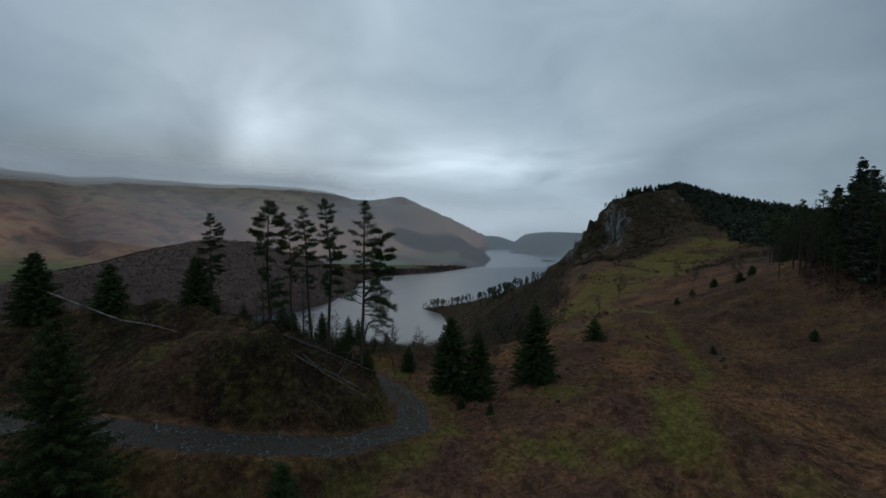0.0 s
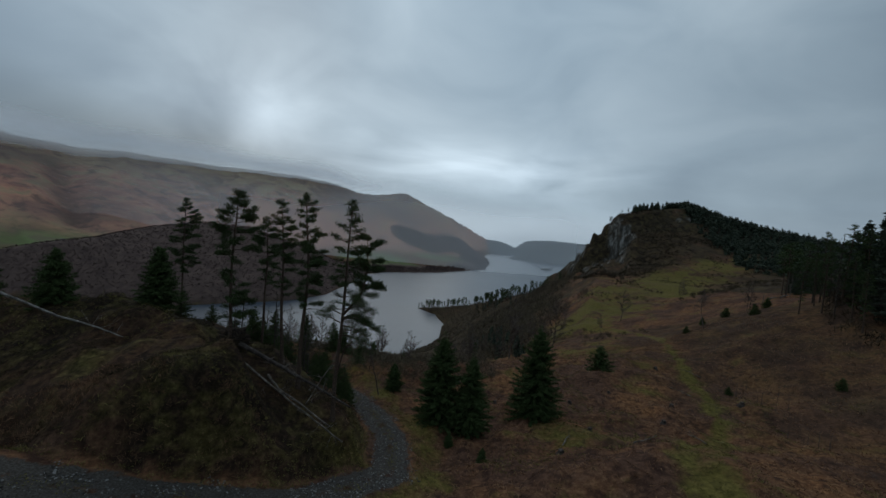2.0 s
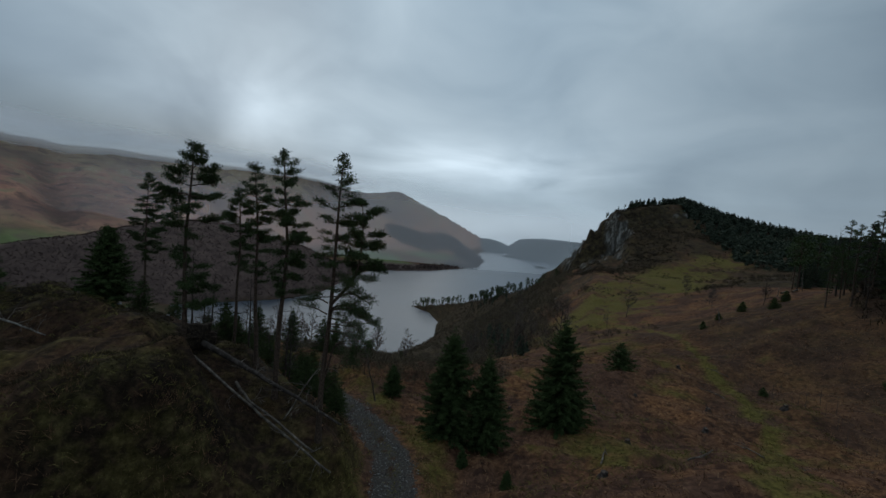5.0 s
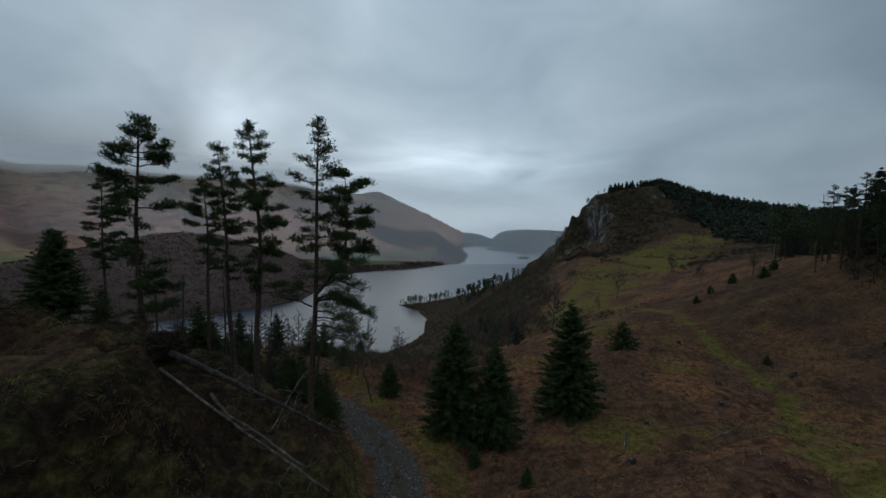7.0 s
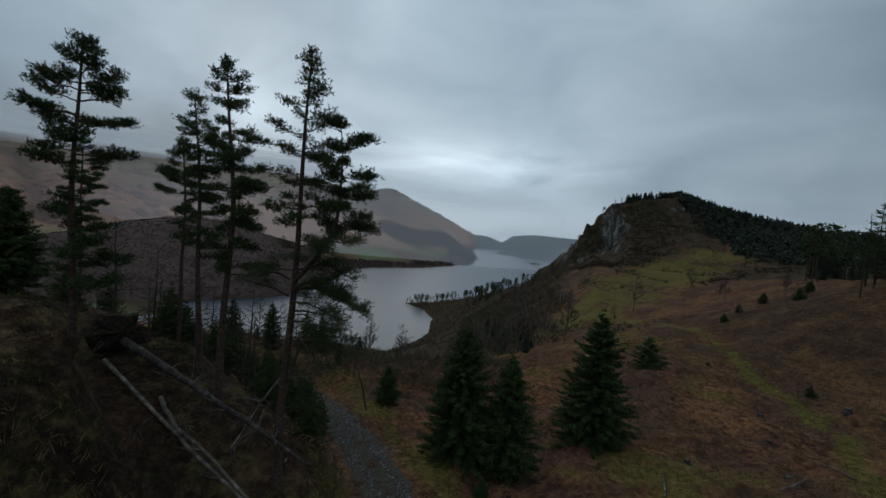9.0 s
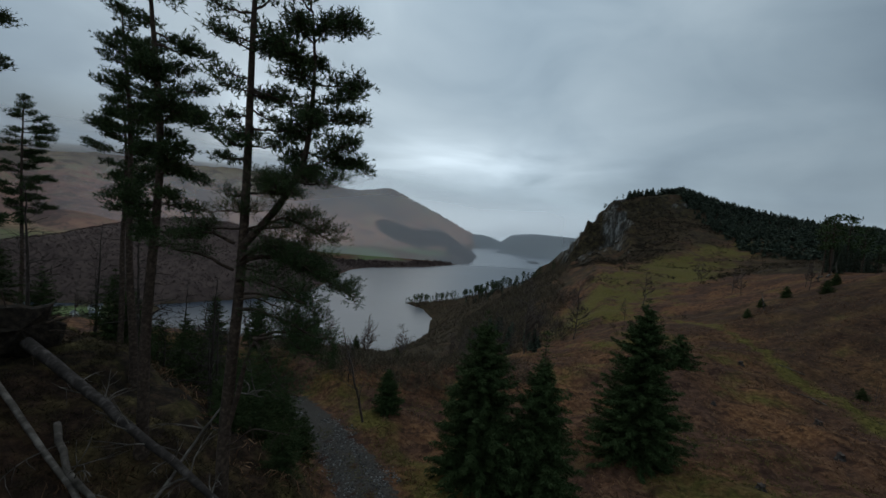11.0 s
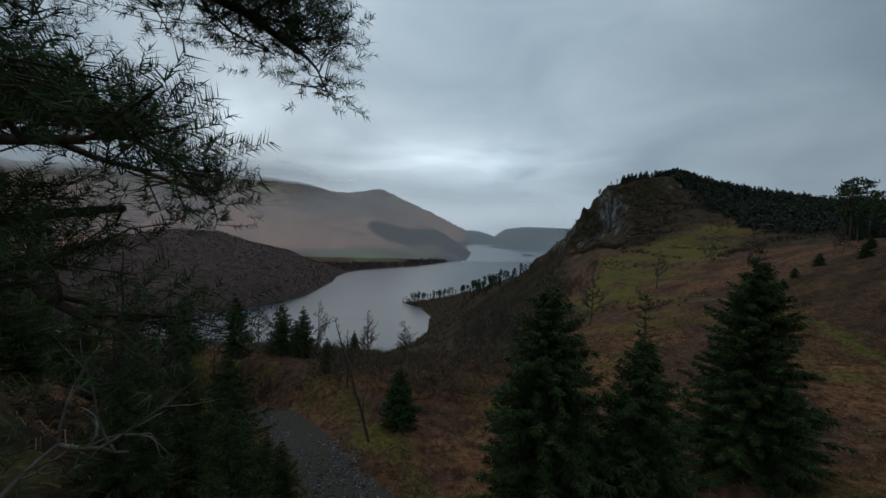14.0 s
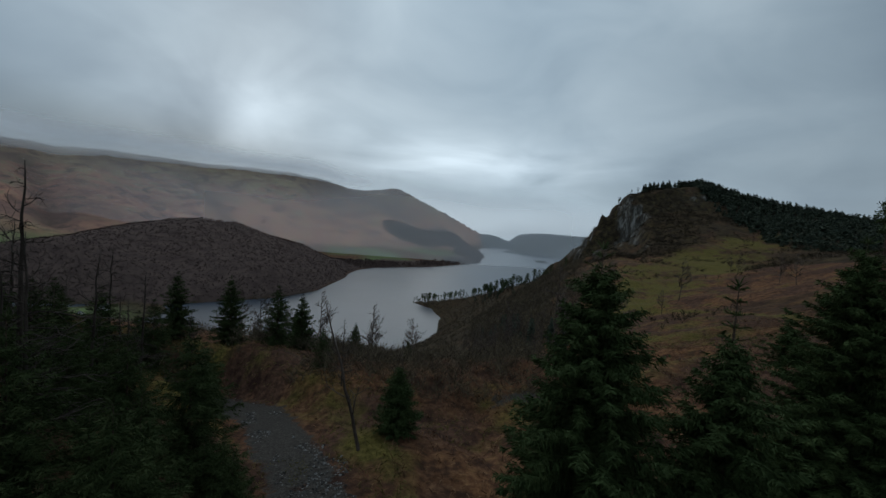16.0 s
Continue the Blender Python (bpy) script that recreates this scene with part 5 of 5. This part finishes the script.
# ---- fallen and broken timber ----


def log(name, pts, r0, r1, label, stubs=8, seed=0, mat=None):
    r = np.random.default_rng(seed)
    thing = new(name)
    stem = Geo()
    pts = np.asarray(pts, float)
    u = np.linspace(0, 1, len(pts))
    q = np.linspace(0, 1, 16)
    line = np.stack([np.interp(q, u, pts[:, a]) for a in range(3)], -1) + np.cumsum(r.normal(size=(16, 3)), 0) * 0.025
    o = line[0].copy()
    tube(stem, line - o, r0 + (r1 - r0) * q, 9)
    trunk = part("stem", stem, mat or DEAD, thing, smooth=True)
    for _ in range(stubs):
        k = int(r.integers(5, 15))
        d = unit(r.normal(size=3) * (1, 1, 0.6) + (0, 0, 0.35))
        ln = r.uniform(0.5, 1.9)
        g = Geo()
        b = line[k] - o
        turn = r.normal(size=3) * 0.35
        twig = [b]
        for q1 in range(6):
            d = unit(d + turn * 0.5 + r.normal(size=3) * 0.12)
            twig.append(twig[-1] + d * ln / 6)
        tube(g, twig, np.linspace(0.022, 0.004, 7), 5)
        for q1 in (2, 3, 4):
            w = unit(d + r.normal(size=3) * 0.7)
            e1 = twig[q1] + w * ln * 0.18
            tube(g, [twig[q1], e1, e1 + unit(w + turn) * ln * 0.2], [0.010, 0.007, 0.003], 4)
        part("branch_stub", g, DEAD, trunk)
    thing.location = o
    return tagged(thing, label, "log", "fallen trees on the knoll")


log("fallen_pine", [(-18.4, 43.7, 144.0), (-12.2, 40.25, 143.1), (-5.9, 36.7, 142.1)], 0.23, 0.06, "long fallen pine trunk sloping down from its roots", 24, 1, LOGBARK)
log("bare_log", [(-17.6, 41.7, 143.6), (-12.2, 38.65, 141.9), (-5.9, 35.1, 140.1)], 0.10, 0.05, "pale barkless fallen trunk on the knoll's bank", 12, 2)
log("fallen_limb", [(-13.9, 40.3, 142.6), (-12.3, 38.9, 142.1), (-10.6, 37.9, 141.7), (-7.05, 35.3, 141.2)], 0.10, 0.05, "bent fallen limb lying beside the pale trunk", 6, 3)
log("fallen_birch", [(-37.2, 38.2, 149.0), (-33.0, 41.4, 145.7), (-29.0, 40.3, 145.6), (-25.8, 39.6, 145.1)], 0.12, 0.035, "silvery fallen birch leaning over the mossy knoll", 10, 4, SILVER)
log("fallen_pole", [(-13.0, 47.0, 139.6), (-10.4, 45.0, 139.3)], 0.05, 0.02, "grey dead branch among the thicket", 10, 5)
log("dead_limb", [(-10.1, 38.9, 141.0), (-9.2, 40.0, 142.8), (-8.6, 40.8, 143.7), (-7.7, 40.9, 143.5)], 0.05, 0.015, "pale dead limb propped above the bank", 9, 9)
log("fallen_branch", [(-8.2, 68.0, 132.6), (-6.0, 66.5, 133.2), (-4.6, 67.0, 133.9)], 0.09, 0.03, "bent dead branch across the slope", 8, 6)


def root_plate(x, y, z, r, label):
    thing = new("root_plate")
    rg = np.random.default_rng(61 + int(abs(x)))
    soil = Geo()
    n = 18
    ang = np.linspace(0, 6.283, n, endpoint=False)
    rim = r * rg.uniform(0.75, 1.15, n)
    rings = []
    for d, f in ((-0.25, 0.6), (-0.1, 1.0), (0.15, 0.85), (0.3, 0.35)):
        rings.append(np.stack([np.full(n, d) + rg.normal(size=n) * 0.06, np.cos(ang) * rim * f, np.sin(ang) * rim * f], -1))
    v = np.concatenate(rings + [np.array([(-0.3, 0, 0), (0.4, 0, 0)])])
    f = []
    for k in range(3):
        for j in range(n):
            a, b = k * n + j, k * n + (j + 1) % n
            f += [(a, b, b + n), (a, b + n, a + n)]
    for j in range(n):
        f += [(j, (j + 1) % n, 4 * n), (3 * n + j, 3 * n + (j + 1) % n, 4 * n + 1)]
    soil.add(v, f)
    part("soil", soil, EARTH, thing, "dark torn peat")
    for _ in range(20):
        a = rg.uniform(0, 6.28)
        g = Geo()
        p0 = np.array((0.0, math.cos(a) * r * 0.4, math.sin(a) * r * 0.4))
        p2 = np.array((rg.normal() * 0.5, math.cos(a) * r * rg.uniform(1.0, 1.5), math.sin(a) * r * rg.uniform(1.0, 1.5)))
        tube(g, [p0, (p0 + p2) / 2 + rg.normal(size=3) * 0.12, p2], [0.05, 0.03, 0.01], 5)
        part("root", g, BARK, thing)
    thing.matrix_basis = pose(x, y, z, 0, -15, -30)
    return tagged(thing, label, "root plate", "fallen trees on the knoll")


root_plate(-18.5, 43.6, 144.4, 1.35, "upturned root plate of a fallen pine with dark soil")
root_plate(-37.6, 38.0, height(-37.6, 38.0) + 1.0, 1.6, "upturned root plate of a fallen birch")


def broken_stem(x, y, tall, lean, label):
    g, s = new("broken_stem"), Geo()
    tube(s, [(0, 0, -0.3), (lean * 0.5, 0, tall * 0.5), (lean, 0.1, tall)], [0.12, 0.10, 0.05], 8)
    r = np.random.default_rng(int(x))
    blades(s, np.tile((lean, 0.1, tall - 0.05), (9, 1)) + r.normal(size=(9, 3)) * 0.05, r.normal(size=(9, 3)) * (0.2, 0.2, 0.1) + (0, 0, 1), r.uniform(0.2, 0.6, 9), 0.07, r)
    part("stem", s, DEAD, g, smooth=True)
    g.matrix_basis = pose(x, y, height(x, y))
    return tagged(g, label, "tree stump", "broken trees at the wood's edge")


for x, y, tall, lean in ((120, 143, 9, 0.3), (117, 138, 4, -0.4), (125, 147, 7, 0.2), (66, 104, 3.0, -0.8), (94, 121, 2.5, 0.2)):
    broken_stem(x, y, tall, lean, "pale broken stem of a storm-snapped tree")
for k, (x, y) in enumerate(((112, 136), (104, 131), (128, 146))):
    z0, z1 = height(x, y), height(x + 7, y + 5)
    log("windblown_trunk", [(x, y, z0 + 0.45), (x + 3.5, y + 2.5, (z0 + z1) / 2 + 0.7), (x + 7, y + 5, z1 + 0.5)], 0.27, 0.14, "pale windblown trunk lying on the hillside", 5, 70 + k)


def stump(seed):
    """A felled tree's stump: flared roots, ragged cut."""
    r = np.random.default_rng(seed)
    thing, g = new("tree_stump"), Geo()
    n = 12
    ang = np.linspace(0, 6.283, n, endpoint=False)
    flare = 1 + 0.35 * np.maximum(0, np.sin(ang * 2.5 + seed)) ** 2
    rings = [np.stack([np.cos(ang) * q * w, np.sin(ang) * q * w, np.full(n, z) + (r.normal(size=n) * 0.03 if z > 0.3 else 0)], -1) for q, w, z in ((0.42, flare, -0.25), (0.30, flare, 0.05), (0.22, 1.0, 0.22), (0.20, 1.0, 0.42))]
    v = np.concatenate(rings + [np.array([(0, 0, 0.40)])])
    f = []
    for k in range(3):
        for j in range(n):
            p, q = k * n + j, k * n + (j + 1) % n
            f += [(p, q, q + n), (p, q + n, p + n)]
    g.add(v, f)
    part("bark", g, LOGBARK, thing)
    top = Geo()
    top.add(np.concatenate([rings[3] + (0, 0, 0.002), np.array([(0, 0, 0.405)])]), [(j, (j + 1) % n, n) for j in range(n)])
    part("cut_face", top, TWIG, thing, "grey weathered cut face")
    return thing


first = stump(3)
spots = [(12.0, 41.5), (17.5, 49.0), (23.0, 47.0), (29.0, 55.0), (33.5, 61.0), (26.0, 64.0), (38.0, 70.0), (19.0, 60.0), (44.0, 62.0), (41.0, 79.0), (8.5, 58.0)]
for k, (x, y) in enumerate(spots):
    t = put(first, x, y, 0, 1.2) if k == 0 else again(first, x, y, 47 * k, 0.8 + 0.12 * (k % 5))
    tagged(t, "low weathered stump in the cleared bracken", "stump", "stumps of the felled wood")
sapling = bare_tree(35, 2.2, 0.16, "bare_sapling", TWIG, 2, 0.0, 3, 9, 1.0)
spots = [(48.5, 69.0), (49.5, 66.0), (48.0, 63.5), (50.5, 62.0), (47.0, 60.0), (46.0, 57.5), (44.5, 55.0), (45.8, 52.5), (43.0, 51.0), (52.0, 71.5), (42.5, 48.0), (53.0, 66.5)]
for k, (x, y) in enumerate(spots):
    t = put(sapling, x, y) if k == 0 else again(sapling, x, y, 80 * k, 0.75 + 0.1 * (k % 4))
    tagged(t, "thin dead sapling standing beside the grassy path", "sapling", "saplings beside the path")
for k, (x, y, turn) in enumerate(((21.0, 44.5, 20), (30.0, 50.5, 100), (37.5, 66.0, 160), (14.0, 46.0, 60), (25.5, 58.0, 10), (47.0, 78.0, 140))):
    c, d = 1.5 * math.cos(radians(turn)), 1.5 * math.sin(radians(turn))
    log("felled_branch", [(x - c, y - d, height(x - c, y - d) + 0.12), (x, y, height(x, y) + 0.18), (x + c, y + d, height(x + c, y + d) + 0.14)], 0.07, 0.03, "grey felled branch lying in dead bracken", 3, 80 + k)

# ---- far houses ----


def house(x, y, length, depth, tall, turn, label):
    h = new("house")
    walls = Geo()
    l, d = length / 2, depth / 2
    top = tall + depth * 0.36
    v = [(-l, -d, -3), (l, -d, -3), (l, d, -3), (-l, d, -3), (-l, -d, tall), (l, -d, tall), (l, d, tall), (-l, d, tall), (-l, 0, top), (l, 0, top)]
    walls.add(v, [(0, 1, 5), (0, 5, 4), (1, 2, 6), (1, 6, 5), (2, 3, 7), (2, 7, 6), (3, 0, 4), (3, 4, 7), (4, 7, 8), (5, 9, 6)])
    part("wall", walls, WHITEWASH, h)
    for sgn in (-1, 1):
        r = Geo()
        e = 0.4
        q = [(-l - e, sgn * (d + e), tall - 0.2), (l + e, sgn * (d + e), tall - 0.2), (l + e, 0, top + 0.15), (-l - e, 0, top + 0.15)]
        r.add(q + [(a, b, c + 0.2) for a, b, c in q], [(0, 1, 2), (0, 2, 3), (4, 6, 5), (4, 7, 6), (0, 4, 5), (0, 5, 1), (1, 5, 6), (1, 6, 2), (3, 2, 6), (3, 6, 7), (0, 3, 7), (0, 7, 4)])
        slope = part("roof", r, SLATE, h, "grey slate roof slope")
        c = Geo()
        tube(c, [(sgn * l * 0.9, 0, top - 0.5), (sgn * l * 0.9, 0, top + 1.2)], [0.5, 0.45], 4)
        part("chimney", c, SLATE, slope)
    for k in range(int(length // 3.5)):
        for z in (1.0, tall - 2.0):
            w = Geo()
            x0 = -l + 1.5 + k * 3.4
            b = [(x0, -d - 0.03, z), (x0 + 1, -d - 0.03, z), (x0 + 1, -d - 0.03, z + 1.3), (x0, -d - 0.03, z + 1.3)]
            w.add(b + [(p, -d + 0.1, r) for p, _, r in b], [(0, 1, 2), (0, 2, 3), (0, 4, 5), (0, 5, 1), (1, 5, 6), (1, 6, 2), (2, 6, 7), (2, 7, 3), (3, 7, 4), (3, 4, 0)])
            part("window", w, GLASSY, h)
    h.matrix_basis = pose(x, y, max(0.5, height(x, y)), 0, 0, turn)
    return tagged(h, label, "house", "houses in the valley")


house(-1060, 1110, 22, 8, 6, 30, "long white farmhouse in the valley under the fell")
house(-391, 1777, 18, 8, 6, 30, "white farmhouse beside green fields by the lake")
house(-372, 1790, 12, 7, 5, -10, "small whitewashed farm building by the lake")
house(-452, 577, 14, 8, 5, 60, "low pale house near the head of the lake")
house(-430, 548, 10, 7, 4, 20, "small pale building near the head of the lake")
house(-446, 538, 8, 6, 3.5, -30, "small pale shed near the head of the lake")
house(-418, 540, 7, 5, 3, 75, "small pale shed near the head of the lake")

# ---- uncountable growth ----


def in_band(n, x0, x1, y0, y1):
    return rng.uniform(x0, x1, n), rng.uniform(y0, y1, n)


def tufts(name, mat, n, box, keep, count, length, width, bend, label, lift=0.75):
    x, y = in_band(n, *box)
    k = keep(x, y)
    x, y = x[k], y[k]
    z = land(x, y) - 0.04
    p = np.repeat(np.stack([x, y, z], -1), count, 0)
    p[:, :2] += rng.normal(size=(len(p), 2)) * 0.16
    geo = Geo()
    w = rng.normal(size=(len(p), 3)) * (0.75, 0.75, 0.25) + (0, 0, lift)
    blades(geo, p, w, rng.uniform(0.6, 1.3, len(p)) * length, width, rng, bend)
    return tagged(new(name, geo.mesh(name, mat)), label, name, kind="stuff")


def on_knoll(x, y):
    return (along(x, y, KNOLL)[0] < 12 + 4 * fbm(x, y, 5, 2, 47)) & (along(x, y, TRACK)[0] > 2.2)


def off_track(x, y, d=2.2):
    return along(x, y, TRACK)[0] > d


def grassy(x, y):
    path, _ = along(x, y, PATHWAY)
    dk, _ = along(x, y, KNOLL)
    td, _ = along(x, y, TRACK)
    return 0.8 * np.exp(-(path / 1.8) ** 2) + mound(x, y, 17, 46, 14, 6, 0.5) + 0.45 * np.exp(-(dk / 8) ** 2) + 0.5 * np.exp(-((td - 3.4) / 1.6) ** 2) + 1.3 * fbm(x, y, 7, 3, 37)


tufts("bracken", FROND, 44000, (-45, 75, 14, 105), lambda x, y: off_track(x, y) & (grassy(x, y) < 0.5) & (along(x, y, KNOLL)[0] > 9), 3, 0.5, 0.04, 0.9, "rusty dead bracken covering the hillside", 0.55)
tufts("grass", BLADE, 42000, (-45, 60, 14, 100), lambda x, y: off_track(x, y, 1.6) & (grassy(x, y) > 0.3) & (np.hypot((x + 14) / 9.5, (y - 44) / 9.0) > 1), 5, 0.32, 0.03, 0.7, "yellow-green winter grass and moss tussocks")
tufts("track_grass", BLADE, 60000, (-45, 2, 20, 58), lambda x, y: ((along(x, y, TRACK)[0] < 0.5) & (fbm(x, y, 1.3, 2, 65) < 0.06)) | (np.abs(along(x, y, TRACK)[0] - 2.3) < 0.7 + fbm(x, y, 2.2, 2, 93)), 4, 0.14, 0.03, 0.7, "short yellow-green moss and grass along the track")
tufts("heather", HEATHER, 34000, (-50, -4, 25, 56), lambda x, y: on_knoll(x, y) & (fbm(x, y, 3.4, 3, 97) > -0.03), 9, 0.26, 0.022, 0.0, "dark heather and dead stalks over the knoll", 0.6)
x, y = in_band(150000, -45, 0, 20, 80)
td0 = along(x, y, TRACK)[0]
k = (((td0 < 1.5 + 1.7 * fbm(x, y, 1.8, 3, 63)) & ((td0 > 0.42) | (fbm(x, y, 1.3, 2, 65) > 0.02))) | (np.hypot((x + 19.5) / 3.0, (y - 58.5) / 1.6) < 1)) & ((x > -9) | (fbm(x, y, 1.6, 2, 67) > 0.10))
x, y = x[k], y[k]
n = len(x)
stones = Geo()
size = rng.uniform(0.02, 0.085, n) * rng.uniform(0.5, 1.2, n)
c = np.stack([x, y, land(x, y) + size * 0.25], -1)
oct_v = np.array([(1, 0, 0), (-1, 0, 0), (0, 1, 0), (0, -1, 0), (0, 0, 0.6), (0, 0, -0.6)], float)
v = c[:, None] + oct_v[None] * size[:, None, None] * rng.uniform(0.6, 1.3, (n, 6, 3))
oct_f = np.array([(0, 2, 4), (2, 1, 4), (1, 3, 4), (3, 0, 4), (2, 0, 5), (1, 2, 5), (3, 1, 5), (0, 3, 5)])
stones.add(v.reshape(-1, 3), (np.arange(n)[:, None, None] * 6 + oct_f[None]).reshape(-1, 3))
tagged(new("gravel", stones.mesh("gravel", STONE)), "loose grey slate gravel on the forest track", "gravel", kind="stuff")


def canopy(name, mat, n, box, keep, tall, label, spikes=9, fat=0.42):
    """Distant woodland: each tree a ragged bundle of twigs."""
    x, y = in_band(n, *box)
    k = keep(x, y)
    x, y = x[k], y[k]
    z = land(x, y)
    s = rng.uniform(0.6, 1.25, len(x)) * tall
    p = np.repeat(np.stack([x, y, z], -1), spikes, 0)
    s = np.repeat(s, spikes)
    m = len(p)
    p += rng.normal(size=(m, 3)) * (0.16, 0.16, 0.0) * s[:, None] + np.stack([0 * s, 0 * s, s * rng.uniform(0.1, 0.5, m)], -1)
    geo = Geo()
    blades(geo, p, rng.normal(size=(m, 3)) * (0.6, 0.6, 0.2) + (0, 0, 0.7), s * rng.uniform(0.35, 0.65, m), s * fat * 0.5, rng)
    return tagged(new(name, geo.mesh(name, mat)), label, "woods", kind="stuff")


canopy("bare_woods", HOW_WOODS, 40000, (-900, -150, 560, 1560), lambda x, y: ((along(x, y, GREAT_HOW)[0] < 300) | (east_of_lake(x, y) < 110)) & (east_of_lake(x, y) > 2), 3.8, "bare brown winter woods covering the round hill", 9, 0.3)
canopy("shore_woods", HOW_WOODS, 10000, (-460, 320, 1350, 2600), lambda x, y: ((along(x, y, FAR_WOOD)[0] < 210) | (east_of_lake(x, y) < 95 + 130 * fbm(x, y, 160, 3, 91))) & (east_of_lake(x, y) > 3), 13, "bare woods along the far lake shore", 10, 0.3)
canopy("headland_woods", HAZED_CONIFERS, 8000, (540, 1500, 3050, 3600), lambda x, y: (land(x, y, False) > 2) & (land(x, y, False) < 190), 7, "conifer woods on the far headland, paled by haze in their colour", 10, 0.22)
canopy("slope_scrub", SCRUB, 11000, (-240, 90, 120, 640), lambda x, y: (land(x, y, False) > 1) & (land(x, y, False) < 118) & (x < 90 - 0.02 * y), 3.4, "leafless scrub and saplings on the lake slope", 14, 0.07)
canopy("spur_scrub", SCRUB, 3500, (-40, 150, 440, 830), lambda x, y: land(x, y, False) > 1.5, 3.6, "low leafless scrub on the spur by the lake", 13, 0.12)
canopy("crag_heather", CRAGSCRUB, 17000, (110, 330, 270, 445), lambda x, y: (land(x, y, False) > 131) & (along(x, y, LAWN)[0] > along(x, y, LAWN)[1]) & (fbm(x, y, 30, 3, 51) > -0.08), 2.0, "dark heather and scrub on the crag's face", 14, 0.12)
canopy("flank_woods", SCRUB, 8000, (15, 175, 125, 450), lambda x, y: (x < 38 + 0.42 * (y - 150) - 70 * fbm(x, y, 30, 3, 57)) & (x > 0.12 * (y - 100)), 5.5, "leafless birch and scrub wood under the crag", 15, 0.06)
canopy("brow_scrub", SCRUB, 1500, (-34, 10, 66, 104), lambda x, y: off_track(x, y, 3) & (fbm(x, y, 9, 2, 59) > 0), 2.3, "thin leafless bushes on the brow above the lake", 30, 0.036)
tufts("dead_stalks", FROND, 5000, (-40, -11, 24, 40), lambda x, y: (along(x, y, TRACK)[0] > 2.2) & (along(x, y, TRACK)[0] < 8.5) & (fbm(x, y, 4, 2, 73) > -0.02), 9, 0.5, 0.018, 0.0, "reddish dead bracken stalks on the knoll's bank", 0.9)
canopy("shoulder_scrub", CRAGSCRUB, 5000, (110, 330, 170, 400), lambda x, y: (along(x, y, LAWN)[0] > along(x, y, LAWN)[1] * 0.8) & (x > 60 + 0.48 * (y - 150)) & (fbm(x, y, 28, 3, 79) > 0.0), 2.6, "dark heather and leafless scrub on the crag's shoulder", 16, 0.07)
tufts("brash", TWIG, 900, (6, 75, 38, 104), lambda x, y: off_track(x, y, 3) & (fbm(x, y, 6, 2, 83) > 0.18), 12, 0.7, 0.022, 0.0, "dark felling brash scattered over the cleared slope", 0.12)
canopy("wood_scrub", CRAGSCRUB, 4200, (74, 170, 60, 175), lambda x, y: (x > np.maximum(0.9 * (y - 1.4), 1.1 * (y - 17.4) - 2) + 2) & (along(x, y, PATHWAY)[0] > 12), 2.6, "dark undergrowth of brambles and saplings in the hillside wood", 15, 0.10)
canopy("lawn_scrub", CRAGSCRUB, 5200, (40, 260, 110, 330), lambda x, y: (along(x, y, LAWN)[0] < 1.5 * along(x, y, LAWN)[1]) & (fbm(x, y, 16, 3, 93) > 0.09), 1.9, "dark heather and bracken clumps on the grassy shoulder", 14, 0.10)
